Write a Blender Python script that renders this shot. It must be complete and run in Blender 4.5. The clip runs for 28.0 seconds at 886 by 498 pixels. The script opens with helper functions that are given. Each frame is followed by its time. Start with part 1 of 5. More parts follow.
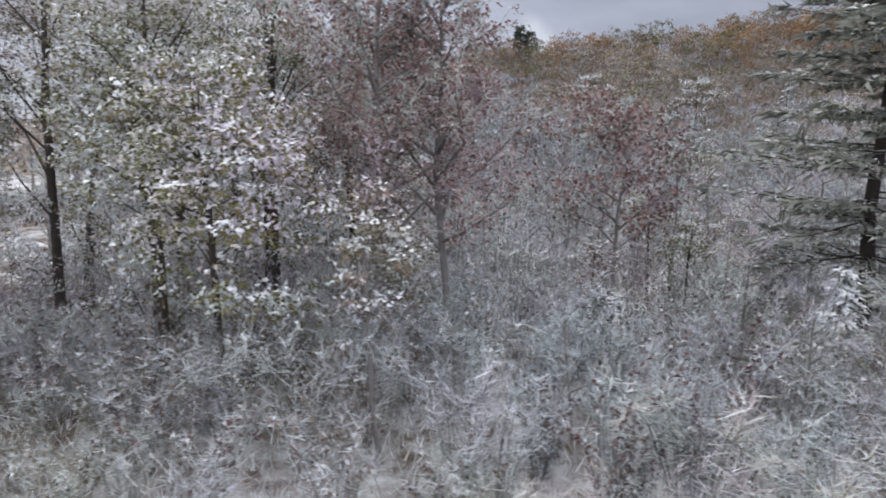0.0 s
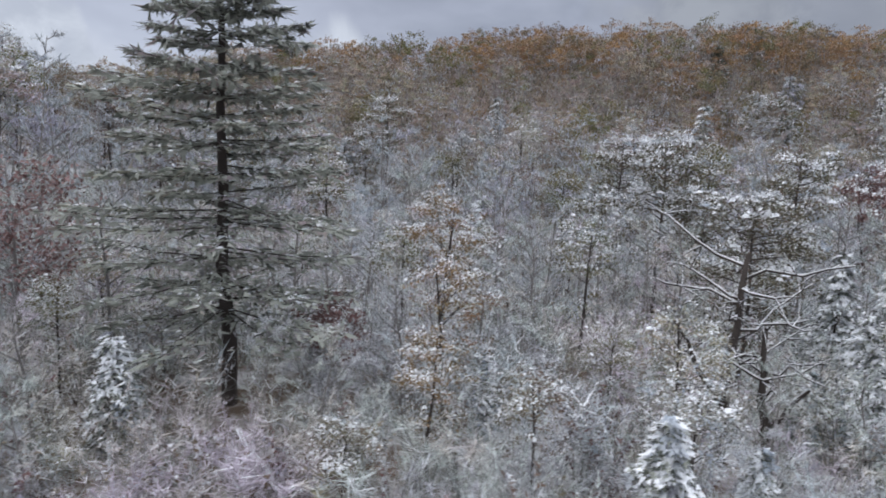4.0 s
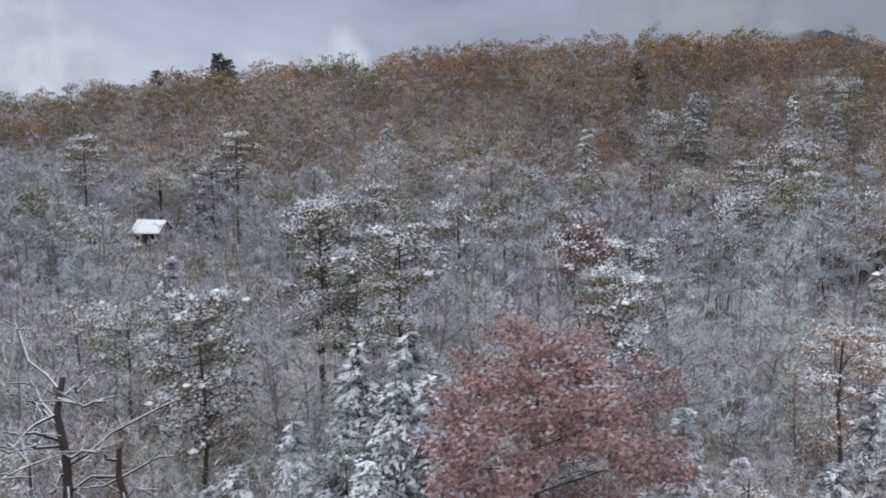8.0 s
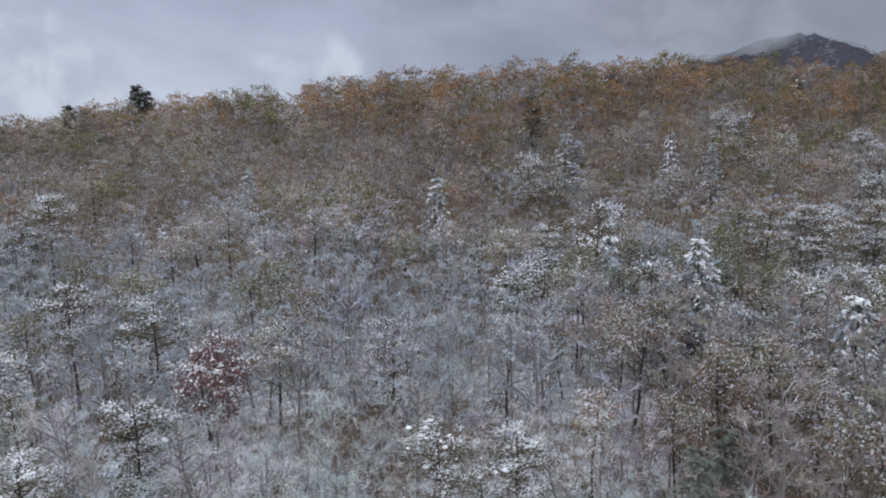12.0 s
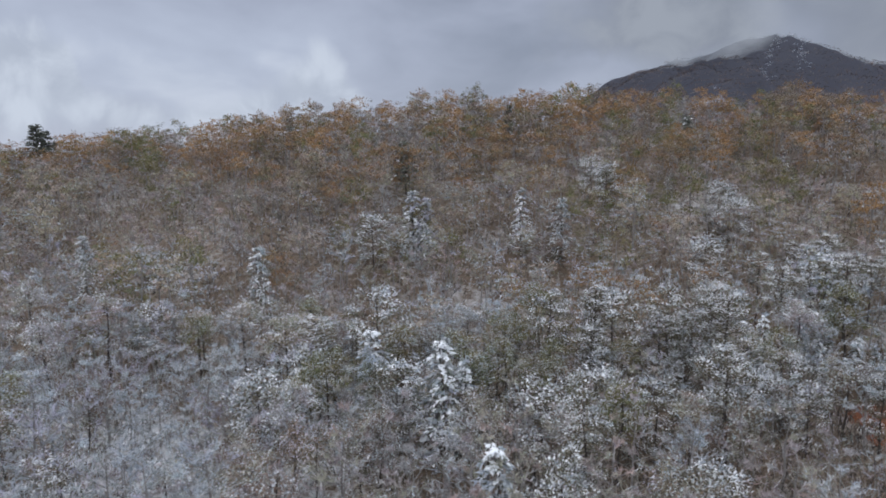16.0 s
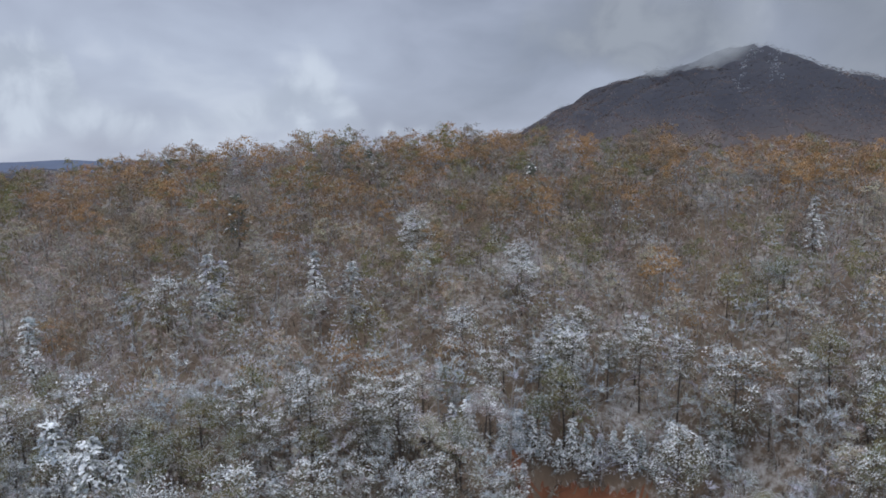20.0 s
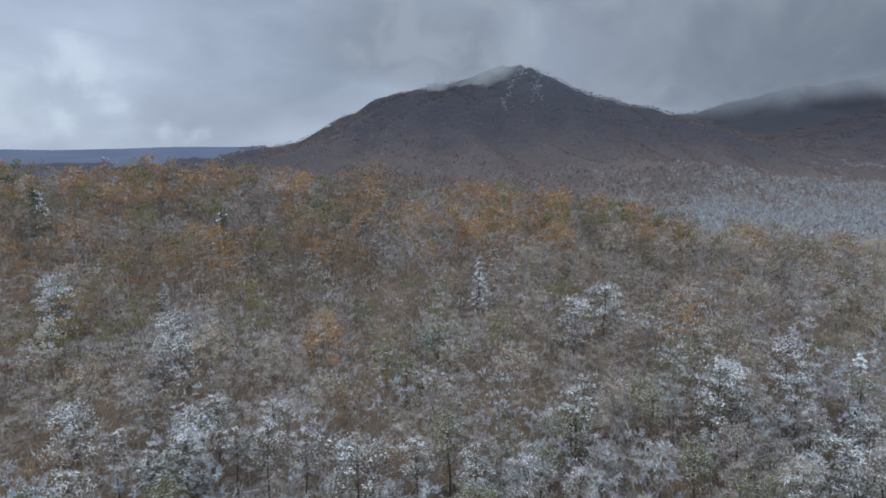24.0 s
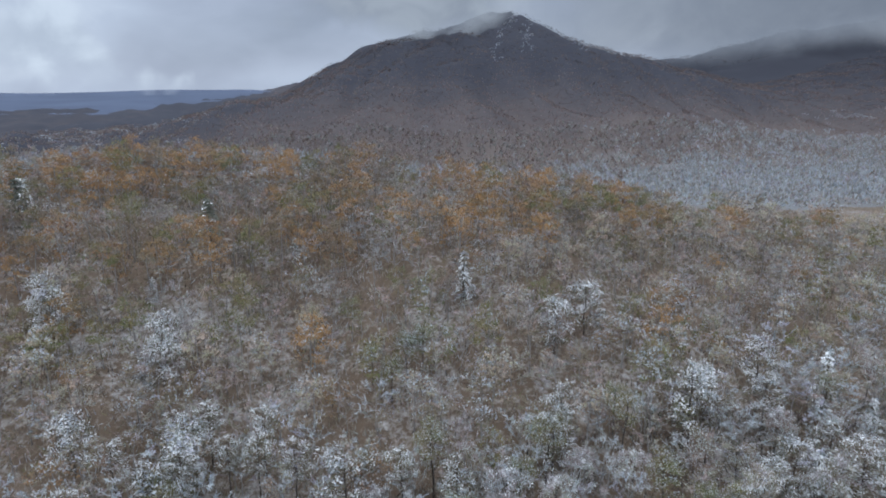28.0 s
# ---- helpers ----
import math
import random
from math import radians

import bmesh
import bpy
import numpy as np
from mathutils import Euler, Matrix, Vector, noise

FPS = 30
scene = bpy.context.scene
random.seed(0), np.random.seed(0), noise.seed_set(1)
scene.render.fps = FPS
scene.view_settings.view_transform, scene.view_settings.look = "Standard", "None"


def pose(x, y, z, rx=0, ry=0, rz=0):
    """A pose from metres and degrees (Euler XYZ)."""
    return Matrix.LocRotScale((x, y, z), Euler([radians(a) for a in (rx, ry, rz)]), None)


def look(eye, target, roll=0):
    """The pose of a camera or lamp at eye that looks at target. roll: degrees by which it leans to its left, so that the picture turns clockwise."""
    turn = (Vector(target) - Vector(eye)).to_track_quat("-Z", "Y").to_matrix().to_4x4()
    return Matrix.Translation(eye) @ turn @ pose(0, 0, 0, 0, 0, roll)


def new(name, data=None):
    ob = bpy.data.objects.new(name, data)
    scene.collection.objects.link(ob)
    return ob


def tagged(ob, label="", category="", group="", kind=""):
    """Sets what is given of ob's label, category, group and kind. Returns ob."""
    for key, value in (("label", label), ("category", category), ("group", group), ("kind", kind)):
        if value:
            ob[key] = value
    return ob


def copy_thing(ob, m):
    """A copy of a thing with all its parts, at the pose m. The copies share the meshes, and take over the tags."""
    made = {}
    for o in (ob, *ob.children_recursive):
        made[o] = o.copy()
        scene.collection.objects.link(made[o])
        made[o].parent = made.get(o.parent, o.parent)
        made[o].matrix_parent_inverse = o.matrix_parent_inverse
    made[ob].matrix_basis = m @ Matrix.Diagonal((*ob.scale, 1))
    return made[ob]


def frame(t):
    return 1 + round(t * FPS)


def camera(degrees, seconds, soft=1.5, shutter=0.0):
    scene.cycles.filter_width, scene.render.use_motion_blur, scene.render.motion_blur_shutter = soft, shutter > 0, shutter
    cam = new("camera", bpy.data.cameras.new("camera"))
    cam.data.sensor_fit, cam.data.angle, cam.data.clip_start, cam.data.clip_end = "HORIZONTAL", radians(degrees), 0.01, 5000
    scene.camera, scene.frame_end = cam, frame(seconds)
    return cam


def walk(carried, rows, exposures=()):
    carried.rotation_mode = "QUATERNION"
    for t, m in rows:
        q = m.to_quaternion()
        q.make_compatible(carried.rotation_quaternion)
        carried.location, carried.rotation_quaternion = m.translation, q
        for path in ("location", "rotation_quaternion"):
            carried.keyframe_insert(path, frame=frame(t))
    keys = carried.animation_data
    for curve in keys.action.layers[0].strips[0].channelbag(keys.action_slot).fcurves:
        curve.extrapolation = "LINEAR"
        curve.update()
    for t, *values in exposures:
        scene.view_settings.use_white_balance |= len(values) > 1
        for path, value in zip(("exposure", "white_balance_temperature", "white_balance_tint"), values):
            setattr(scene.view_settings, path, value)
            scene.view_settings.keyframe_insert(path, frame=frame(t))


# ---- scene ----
# The camera: seconds, eye, target, lean.
cam = camera(69.3, 28.0, soft=1.7, shutter=0.3)
PATH = [
    (0, (-37.287, -4.881, 15.064), (-37.739, -2.96, 14.739), 1.2),
    (0.5, (-34.775, -4.247, 15.022), (-35.151, -2.309, 14.706), 0.7),
    (1, (-32.597, -3.563, 14.995), (-32.758, -1.594, 14.685), 0.4),
    (1.5, (-30.079, -2.508, 14.795), (-30.052, -0.531, 14.491), 1.2),
    (2, (-27.068, -2.149, 15.215), (-26.995, -0.173, 14.914), 1.0),
    (2.5, (-24.016, -1.919, 15.988), (-23.927, 0.056, 15.687), 1.0),
    (3, (-20.598, -1.976, 16.984), (-20.511, -0.003, 16.673), 1.3),
    (3.5, (-17.437, -2.056, 17.894), (-17.353, -0.084, 17.575), 1.5),
    (5.5, (-2.067, -3.052, 20.214), (-2.032, -1.076, 19.907), 0.4),
    (6, (2.191, -2.149, 20.936), (2.219, -0.172, 20.632), 0.4),
    (6.5, (6.017, -1.87, 21.692), (6.04, 0.106, 21.386), 0.2),
    (7, (9.674, -1.394, 22.312), (9.693, 0.583, 22.007), 0.1),
    (7.5, (14.066, -1.191, 23.119), (14.08, 0.786, 22.814), -0.0),
    (8, (18.087, -0.838, 23.942), (18.097, 1.138, 23.64), -0.0),
    (8.5, (22.381, -0.369, 24.912), (22.387, 1.608, 24.609), -0.1),
    (9, (27.132, -0.121, 26.201), (27.135, 1.856, 25.898), -0.2),
    (9.5, (32.575, 0.204, 27.87), (32.573, 2.181, 27.568), -0.2),
    (10, (37.093, 0.57, 29.072), (37.088, 2.547, 28.771), -0.3),
    (10.5, (40.883, 0.889, 30.004), (40.877, 2.867, 29.705), -0.4),
    (11, (45.789, 1.706, 31.655), (45.775, 3.683, 31.355), -0.5),
    (11.5, (50.893, 2.332, 33.147), (50.872, 4.309, 32.847), -0.5),
    (12, (55.457, 2.718, 34.763), (55.427, 4.696, 34.464), -0.6),
    (12.5, (59.82, 2.949, 36.423), (59.786, 4.926, 36.124), -0.6),
    (14.5, (79.313, 5.458, 44.344), (79.263, 7.434, 44.04), -0.9),
    (15, (84.934, 6.372, 46.73), (84.885, 8.347, 46.42), -1.1),
    (15.5, (90.311, 7.408, 48.453), (90.269, 9.383, 48.14), -1.0),
    (16, (96.288, 8.279, 49.881), (96.243, 10.253, 49.569), -1.3),
    (16.5, (103.001, 9.214, 51.6), (102.947, 11.188, 51.285), -1.4),
    (17, (110.06, 9.762, 53.571), (110.003, 11.736, 53.255), -1.5),
    (17.5, (117.178, 9.935, 55.559), (117.162, 11.909, 55.243), -1.6),
    (18, (124.695, 9.695, 57.386), (124.683, 11.671, 57.074), -1.7),
    (18.5, (132.266, 9.582, 59.111), (132.226, 11.558, 58.802), -1.8),
    (19, (139.794, 9.689, 60.943), (139.722, 11.664, 60.634), -1.8),
    (19.5, (147.124, 9.655, 62.872), (147.037, 11.629, 62.562), -1.7),
    (20, (155.304, 9.544, 65.166), (155.203, 11.517, 64.853), -1.5),
    (20.5, (162.375, 9.642, 66.807), (162.190, 11.609, 66.501), -2.0),
    (22.5, (188.91, 16.256, 75.663), (188.830, 18.221, 75.324), -2.3),
    (23, (191.773, 17.93, 76.662), (191.887, 19.897, 76.337), -2.2),
    (23.5, (193.472, 19.151, 78.239), (193.845, 21.088, 77.916), -0.9),
    (24, (193.732, 19.334, 79.791), (194.210, 21.248, 79.466), 0.1),
    (24.5, (193.77, 19.119, 81.532), (194.25, 21.032, 81.197), 0.6),
    (25, (193.917, 19.053, 83.266), (194.395, 20.965, 82.923), 0.5),
    (25.5, (194.239, 19.202, 85.089), (194.712, 21.114, 84.74), 0.4),
    (26, (194.945, 19.179, 87.133), (195.409, 21.092, 86.779), 0.2),
    (26.5, (195.14, 19.504, 89.3), (195.637, 21.408, 88.941), 0.0),
    (27, (195.193, 19.487, 91.343), (195.691, 21.39, 90.98), 0.0),
    (27.5, (195.323, 19.341, 92.665), (195.827, 21.236, 92.275), 0.0),
    (28, (195.379, 19.75, 94.235), (195.878, 21.621, 93.734), 0.1),
]
walk(cam, [(t, look(eye, target, roll)) for t, eye, target, roll in PATH], [(0, 0.24, 6740, 11), (2, 0.2, 6700, 11), (3.5, 0.15, 6620, 10), (7, 0.07, 6570, 12), (9, 0.02, 6580, 9), (11, 0.0, 6510, 10), (18, 0.03, 6420, 9), (21, -0.02, 6330, 8), (23, -0.03, 6200, 6), (24, 0.03, 6150, 5), (26, 0.08, 6150, 4), (27, 0.05, 6200, 3), (28, 0.15, 6150, 5.5)])


# ---- light ----
def overcast_world():
    """A grey cloud deck, brightest overhead, thinner towards the west; a little of the clear sky's light comes through."""
    w = bpy.data.worlds.new("overcast_sky")
    scene.world = w
    w.use_nodes = True
    nt = w.node_tree
    nt.nodes.clear()
    N, Lk = nt.nodes.new, nt.links.new

    def calc(op, a, b, c=None):
        n = N("ShaderNodeMath"); n.operation = op
        for k, v in enumerate((a, b, c)):
            if v is None:
                continue
            if isinstance(v, (int, float)):
                n.inputs[k].default_value = v
            else:
                Lk(v, n.inputs[k])
        return n.outputs[0]

    tc, sep = N("ShaderNodeTexCoord"), N("ShaderNodeSeparateXYZ")
    Lk(tc.outputs["Generated"], sep.inputs[0])
    X, Y, Z = sep.outputs
    com = N("ShaderNodeCombineXYZ")
    Lk(calc("ADD", X, SKY_SHIFT[0]), com.inputs[0]); Lk(calc("ADD", Y, SKY_SHIFT[1]), com.inputs[1]); Lk(calc("MULTIPLY", Z, 1.9), com.inputs[2])
    big, fine = N("ShaderNodeTexNoise"), N("ShaderNodeTexNoise")
    for n, sc, det, dis in ((big, 2.6, 4, 0.6), (fine, 8.0, 6, 0.3)):
        n.inputs["Scale"].default_value, n.inputs["Detail"].default_value, n.inputs["Distortion"].default_value = sc, det, dis
        n.inputs["Roughness"].default_value = 0.47
        Lk(com.outputs[0], n.inputs["Vector"])
    f = calc("MULTIPLY_ADD", big.outputs["Fac"], 0.52, calc("MULTIPLY_ADD", fine.outputs["Fac"], 0.22, 0.125))
    f = calc("MULTIPLY_ADD", X, -0.06, f)
    f = calc("MULTIPLY_ADD", Z, -0.35, f)
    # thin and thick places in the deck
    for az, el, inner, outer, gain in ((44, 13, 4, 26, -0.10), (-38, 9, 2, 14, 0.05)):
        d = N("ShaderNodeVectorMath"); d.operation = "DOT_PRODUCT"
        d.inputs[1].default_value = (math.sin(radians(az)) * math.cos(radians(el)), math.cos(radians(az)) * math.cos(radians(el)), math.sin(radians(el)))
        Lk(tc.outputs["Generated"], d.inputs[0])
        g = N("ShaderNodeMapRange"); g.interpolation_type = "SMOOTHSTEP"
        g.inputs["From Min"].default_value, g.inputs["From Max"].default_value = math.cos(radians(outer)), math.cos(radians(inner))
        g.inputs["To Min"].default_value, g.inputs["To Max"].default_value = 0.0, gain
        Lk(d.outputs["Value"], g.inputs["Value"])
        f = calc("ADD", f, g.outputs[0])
    ramp = N("ShaderNodeValToRGB")
    e = ramp.color_ramp.elements
    e[0].position, e[0].color = 0.32, (0.24, 0.272, 0.352, 1)
    e[1].position, e[1].color = 0.68, (0.66, 0.71, 0.81, 1)
    for p, c in ((0.46, (0.36, 0.398, 0.505, 1)), (0.55, (0.435, 0.482, 0.60, 1))):
        el = ramp.color_ramp.elements.new(p); el.color = c
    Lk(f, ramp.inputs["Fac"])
    high = N("ShaderNodeMapRange"); high.interpolation_type = "SMOOTHSTEP"
    high.inputs["From Min"].default_value, high.inputs["From Max"].default_value = 0.22, 0.85
    high.inputs["To Min"].default_value, high.inputs["To Max"].default_value = 1.0, SKY_ZENITH
    Lk(Z, high.inputs["Value"])
    sky = N("ShaderNodeTexSky"); sky.sky_type = "NISHITA"; sky.sun_disc = False
    sky.sun_elevation, sky.sun_rotation = radians(34), radians(-70)
    # overhead the deck is thin, bright and neutral
    warm = N("ShaderNodeMapRange")
    warm.inputs["From Min"].default_value, warm.inputs["From Max"].default_value = 0.22, 0.6
    Lk(Z, warm.inputs["Value"])
    thin = N("ShaderNodeMix"); thin.data_type = "RGBA"; thin.inputs["B"].default_value = (0.418, 0.434, 0.462, 1)
    Lk(warm.outputs[0], thin.inputs["Factor"]); Lk(ramp.outputs["Color"], thin.inputs["A"])
    sk = N("ShaderNodeMix"); sk.data_type = "RGBA"; sk.blend_type = "ADD"; sk.inputs["Factor"].default_value = 0.005
    Lk(thin.outputs["Result"], sk.inputs["A"]); Lk(sky.outputs["Color"], sk.inputs["B"])
    out, bg = N("ShaderNodeOutputWorld"), N("ShaderNodeBackground")
    Lk(sk.outputs["Result"], bg.inputs["Color"]); Lk(high.outputs[0], bg.inputs["Strength"])
    Lk(bg.outputs[0], out.inputs[0])


SKY_SHIFT, SKY_ZENITH = (0.0, 0.0), 4.6
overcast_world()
sun = new("sun", bpy.data.lights.new("sun", "SUN"))
sun.data.energy, sun.data.angle, sun.data.color = 0.5, radians(25), (1.0, 0.95, 0.88)
sun.matrix_world = look((-300, 40, 220), (0, 150, 0))


# ---- materials ----
def mat(name, color, vary=0.25, rough=0.85, scale=3.0, tint=None, spread=0.3, bump=0.0, thin=0.0, patchy=None):
    """A rough natural surface: fine noise, and a tint that differs from piece to piece and from tree to tree."""
    m = bpy.data.materials.new(name)
    m.use_nodes = True
    nt = m.node_tree
    N, Lk = nt.nodes.new, nt.links.new
    b = nt.nodes["Principled BSDF"]
    b.inputs["Roughness"].default_value = rough
    b.inputs["Specular IOR Level"].default_value = 0.25
    tc = N("ShaderNodeTexCoord")
    no = N("ShaderNodeTexNoise"); no.inputs["Scale"].default_value = scale; no.inputs["Detail"].default_value = 3
    Lk(tc.outputs["Object"], no.inputs["Vector"])
    mix = N("ShaderNodeMix"); mix.data_type = "RGBA"
    t = tint or color
    mix.inputs["A"].default_value = (*[c * (1 - vary) for c in color], 1)
    mix.inputs["B"].default_value = (*[min(1, c * (1 + vary)) for c in t], 1)
    Lk(no.outputs["Fac"], mix.inputs["Factor"])
    hsv = N("ShaderNodeHueSaturation")
    base = mix.outputs["Result"]
    if patchy:
        # stands of one kind share a tint, some metres across
        gp = N("ShaderNodeNewGeometry")
        n3 = N("ShaderNodeTexNoise"); n3.inputs["Scale"].default_value = 0.09; n3.inputs["Detail"].default_value = 3
        Lk(gp.outputs["Position"], n3.inputs["Vector"])
        rm = N("ShaderNodeMapRange"); rm.inputs["From Min"].default_value, rm.inputs["From Max"].default_value = 0.38, 0.62
        Lk(n3.outputs["Fac"], rm.inputs["Value"])
        tn = N("ShaderNodeValToRGB")
        tn.color_ramp.elements[0].color, tn.color_ramp.elements[1].color = (*patchy[0], 1), (*patchy[-1], 1)
        for q in range(1, len(patchy) - 1):
            tn.color_ramp.elements.new(q / (len(patchy) - 1)).color = (*patchy[q], 1)
        Lk(rm.outputs[0], tn.inputs["Fac"])
        mu = N("ShaderNodeMix"); mu.data_type = "RGBA"; mu.blend_type = "MULTIPLY"; mu.inputs["Factor"].default_value = 1.0
        Lk(base, mu.inputs["A"]); Lk(tn.outputs["Color"], mu.inputs["B"])
        base = mu.outputs["Result"]
    Lk(base, hsv.inputs["Color"])
    ge, oi = N("ShaderNodeNewGeometry"), N("ShaderNodeObjectInfo")
    s = N("ShaderNodeMath"); s.operation = "ADD"
    Lk(ge.outputs["Random Per Island"], s.inputs[0]); Lk(oi.outputs["Random"], s.inputs[1])
    r = N("ShaderNodeMapRange")
    r.inputs["From Min"].default_value, r.inputs["From Max"].default_value = 0, 2
    r.inputs["To Min"].default_value, r.inputs["To Max"].default_value = 1 - spread, 1 + spread
    Lk(s.outputs[0], r.inputs["Value"]); Lk(r.outputs[0], hsv.inputs["Value"])
    Lk(hsv.outputs["Color"], b.inputs["Base Color"])
    if thin:
        # leaves and frost let light through
        tr, ms = N("ShaderNodeBsdfTranslucent"), N("ShaderNodeMixShader")
        ms.inputs[0].default_value = thin
        Lk(hsv.outputs["Color"], tr.inputs["Color"])
        Lk(b.outputs[0], ms.inputs[1]); Lk(tr.outputs[0], ms.inputs[2])
        Lk(ms.outputs[0], nt.nodes["Material Output"].inputs["Surface"])
    if bump:
        bp = N("ShaderNodeBump"); bp.inputs["Strength"].default_value = bump
        n2 = N("ShaderNodeTexNoise"); n2.inputs["Scale"].default_value = scale * 6
        Lk(tc.outputs["Object"], n2.inputs["Vector"])
        Lk(n2.outputs["Fac"], bp.inputs["Height"]); Lk(bp.outputs[0], b.inputs["Normal"])
    return m


BARK = mat("dark_wet_bark", (0.060, 0.050, 0.046), 0.4, 0.9, 4, bump=0.5)
GREYBARK = mat("grey_bark", (0.215, 0.203, 0.200), 0.35, 0.9, 3, bump=0.4)
STANDS = ((0.98, 0.90, 1.04), (1.01, 0.97, 0.91), (0.88, 1.0, 0.95), (0.93, 0.95, 1.04), (0.88, 0.99, 1.02))
LEAFY = ((1.0, 0.93, 0.82), (0.85, 0.97, 0.82), (1.05, 0.91, 0.88), (0.82, 0.92, 0.98))
FROST = mat("frosted_twigs", (0.548, 0.540, 0.552), 0.12, 0.8, 2, spread=0.16, thin=0.25, patchy=STANDS)
TWIG = mat("bare_twigs", (0.272, 0.258, 0.254), 0.25, 0.9, 2, spread=0.25, patchy=STANDS)
SNOW = mat("fresh_snow", (0.760, 0.780, 0.820), 0.06, 0.7, 2, spread=0.10, thin=0.2)
NEEDLE = mat("evergreen_needles", (0.140, 0.152, 0.132), 0.35, 0.7, 1.5, spread=0.35, thin=0.2)
PINE = mat("pine_needles", (0.092, 0.090, 0.068), 0.35, 0.7, 1.5, (0.112, 0.098, 0.066), spread=0.35, thin=0.1)
RUST = mat("rust_oak_leaves", (0.248, 0.156, 0.096), 0.3, 0.8, 0.6, (0.245, 0.162, 0.104), spread=0.22, thin=0.16, patchy=LEAFY)
BROWN = mat("brown_oak_leaves", (0.185, 0.150, 0.128), 0.3, 0.8, 0.6, spread=0.22, thin=0.16, patchy=LEAFY)
TAN = mat("tan_beech_leaves", (0.330, 0.288, 0.250), 0.3, 0.8, 0.6, spread=0.22, thin=0.16, patchy=LEAFY)
OLIVE = mat("olive_oak_leaves", (0.158, 0.148, 0.082), 0.3, 0.8, 0.6, spread=0.22, thin=0.16, patchy=LEAFY)
ORANGE = mat("orange_oak_leaves", (0.290, 0.174, 0.084), 0.3, 0.8, 0.6, spread=0.25, thin=0.16)
RED = mat("red_oak_leaves", (0.172, 0.092, 0.092), 0.3, 0.8, 0.6, (0.205, 0.13, 0.125), spread=0.3, thin=0.3)
MAUVE = mat("bare_mountain_woods", (0.068, 0.068, 0.082), 0.3, 0.9, 0.02, spread=0.25, patchy=((1.0, 0.95, 1.0), (1.1, 1.0, 0.9)))
UMBER = mat("bare_foothill_woods", (0.155, 0.126, 0.120), 0.3, 0.9, 0.02, spread=0.2, patchy=((1.0, 0.95, 1.0), (1.12, 0.98, 0.9), (0.92, 1.0, 1.05)))
HOAR = mat("hoarfrost_on_far_twigs", (0.405, 0.428, 0.470), 0.12, 0.8, 2, spread=0.16, thin=0.25, patchy=((1.0, 0.94, 1.04), (0.93, 1.0, 1.0), (1.02, 0.98, 0.94), (0.92, 0.98, 1.04)))
DUST = mat("dusted_brown_twigs", (0.325, 0.304, 0.296), 0.2, 0.85, 0.6, spread=0.2, thin=0.3, patchy=((1.08, 0.90, 0.88), (0.90, 0.96, 0.80), (1.02, 0.92, 1.0), (0.88, 0.94, 1.0)))
SAGE = mat("frosted_green_needles", (0.350, 0.368, 0.335), 0.2, 0.8, 1.5, spread=0.22, thin=0.25)
ROSE = mat("frosted_red_leaves", (0.370, 0.238, 0.232), 0.25, 0.8, 0.6, (0.40, 0.27, 0.265), spread=0.25, thin=0.3)
MATS = [BARK, GREYBARK, FROST, TWIG, SNOW, NEEDLE, PINE, RUST, BROWN, TAN, OLIVE, ORANGE, RED, MAUVE, HOAR, DUST, SAGE, ROSE, UMBER]
(iBARK, iGREY, iFROST, iTWIG, iSNOW, iNEEDLE, iPINE, iRUST, iBROWN, iTAN, iOLIVE, iORANGE, iRED, iMAUVE, iHOAR, iDUST, iSAGE, iROSE, iUMBER) = range(19)


# ---- the lie of the land ----
def smooth(a):
    a = np.clip(a, 0, 1)
    return a * a * (3 - 2 * a)


def waves(x, y, size, seed):
    """Soft rolling unevenness, about -1 to 1."""
    r = np.random.RandomState(seed)
    z = 0
    for k in range(5):
        a, p, q = r.uniform(0, 6.28), r.uniform(0, 6.28), size * r.uniform(0.6, 1.6)
        z = z + np.sin((x * math.cos(a) + y * math.sin(a)) / q * 6.28 + p) / 5
    return z * 1.6


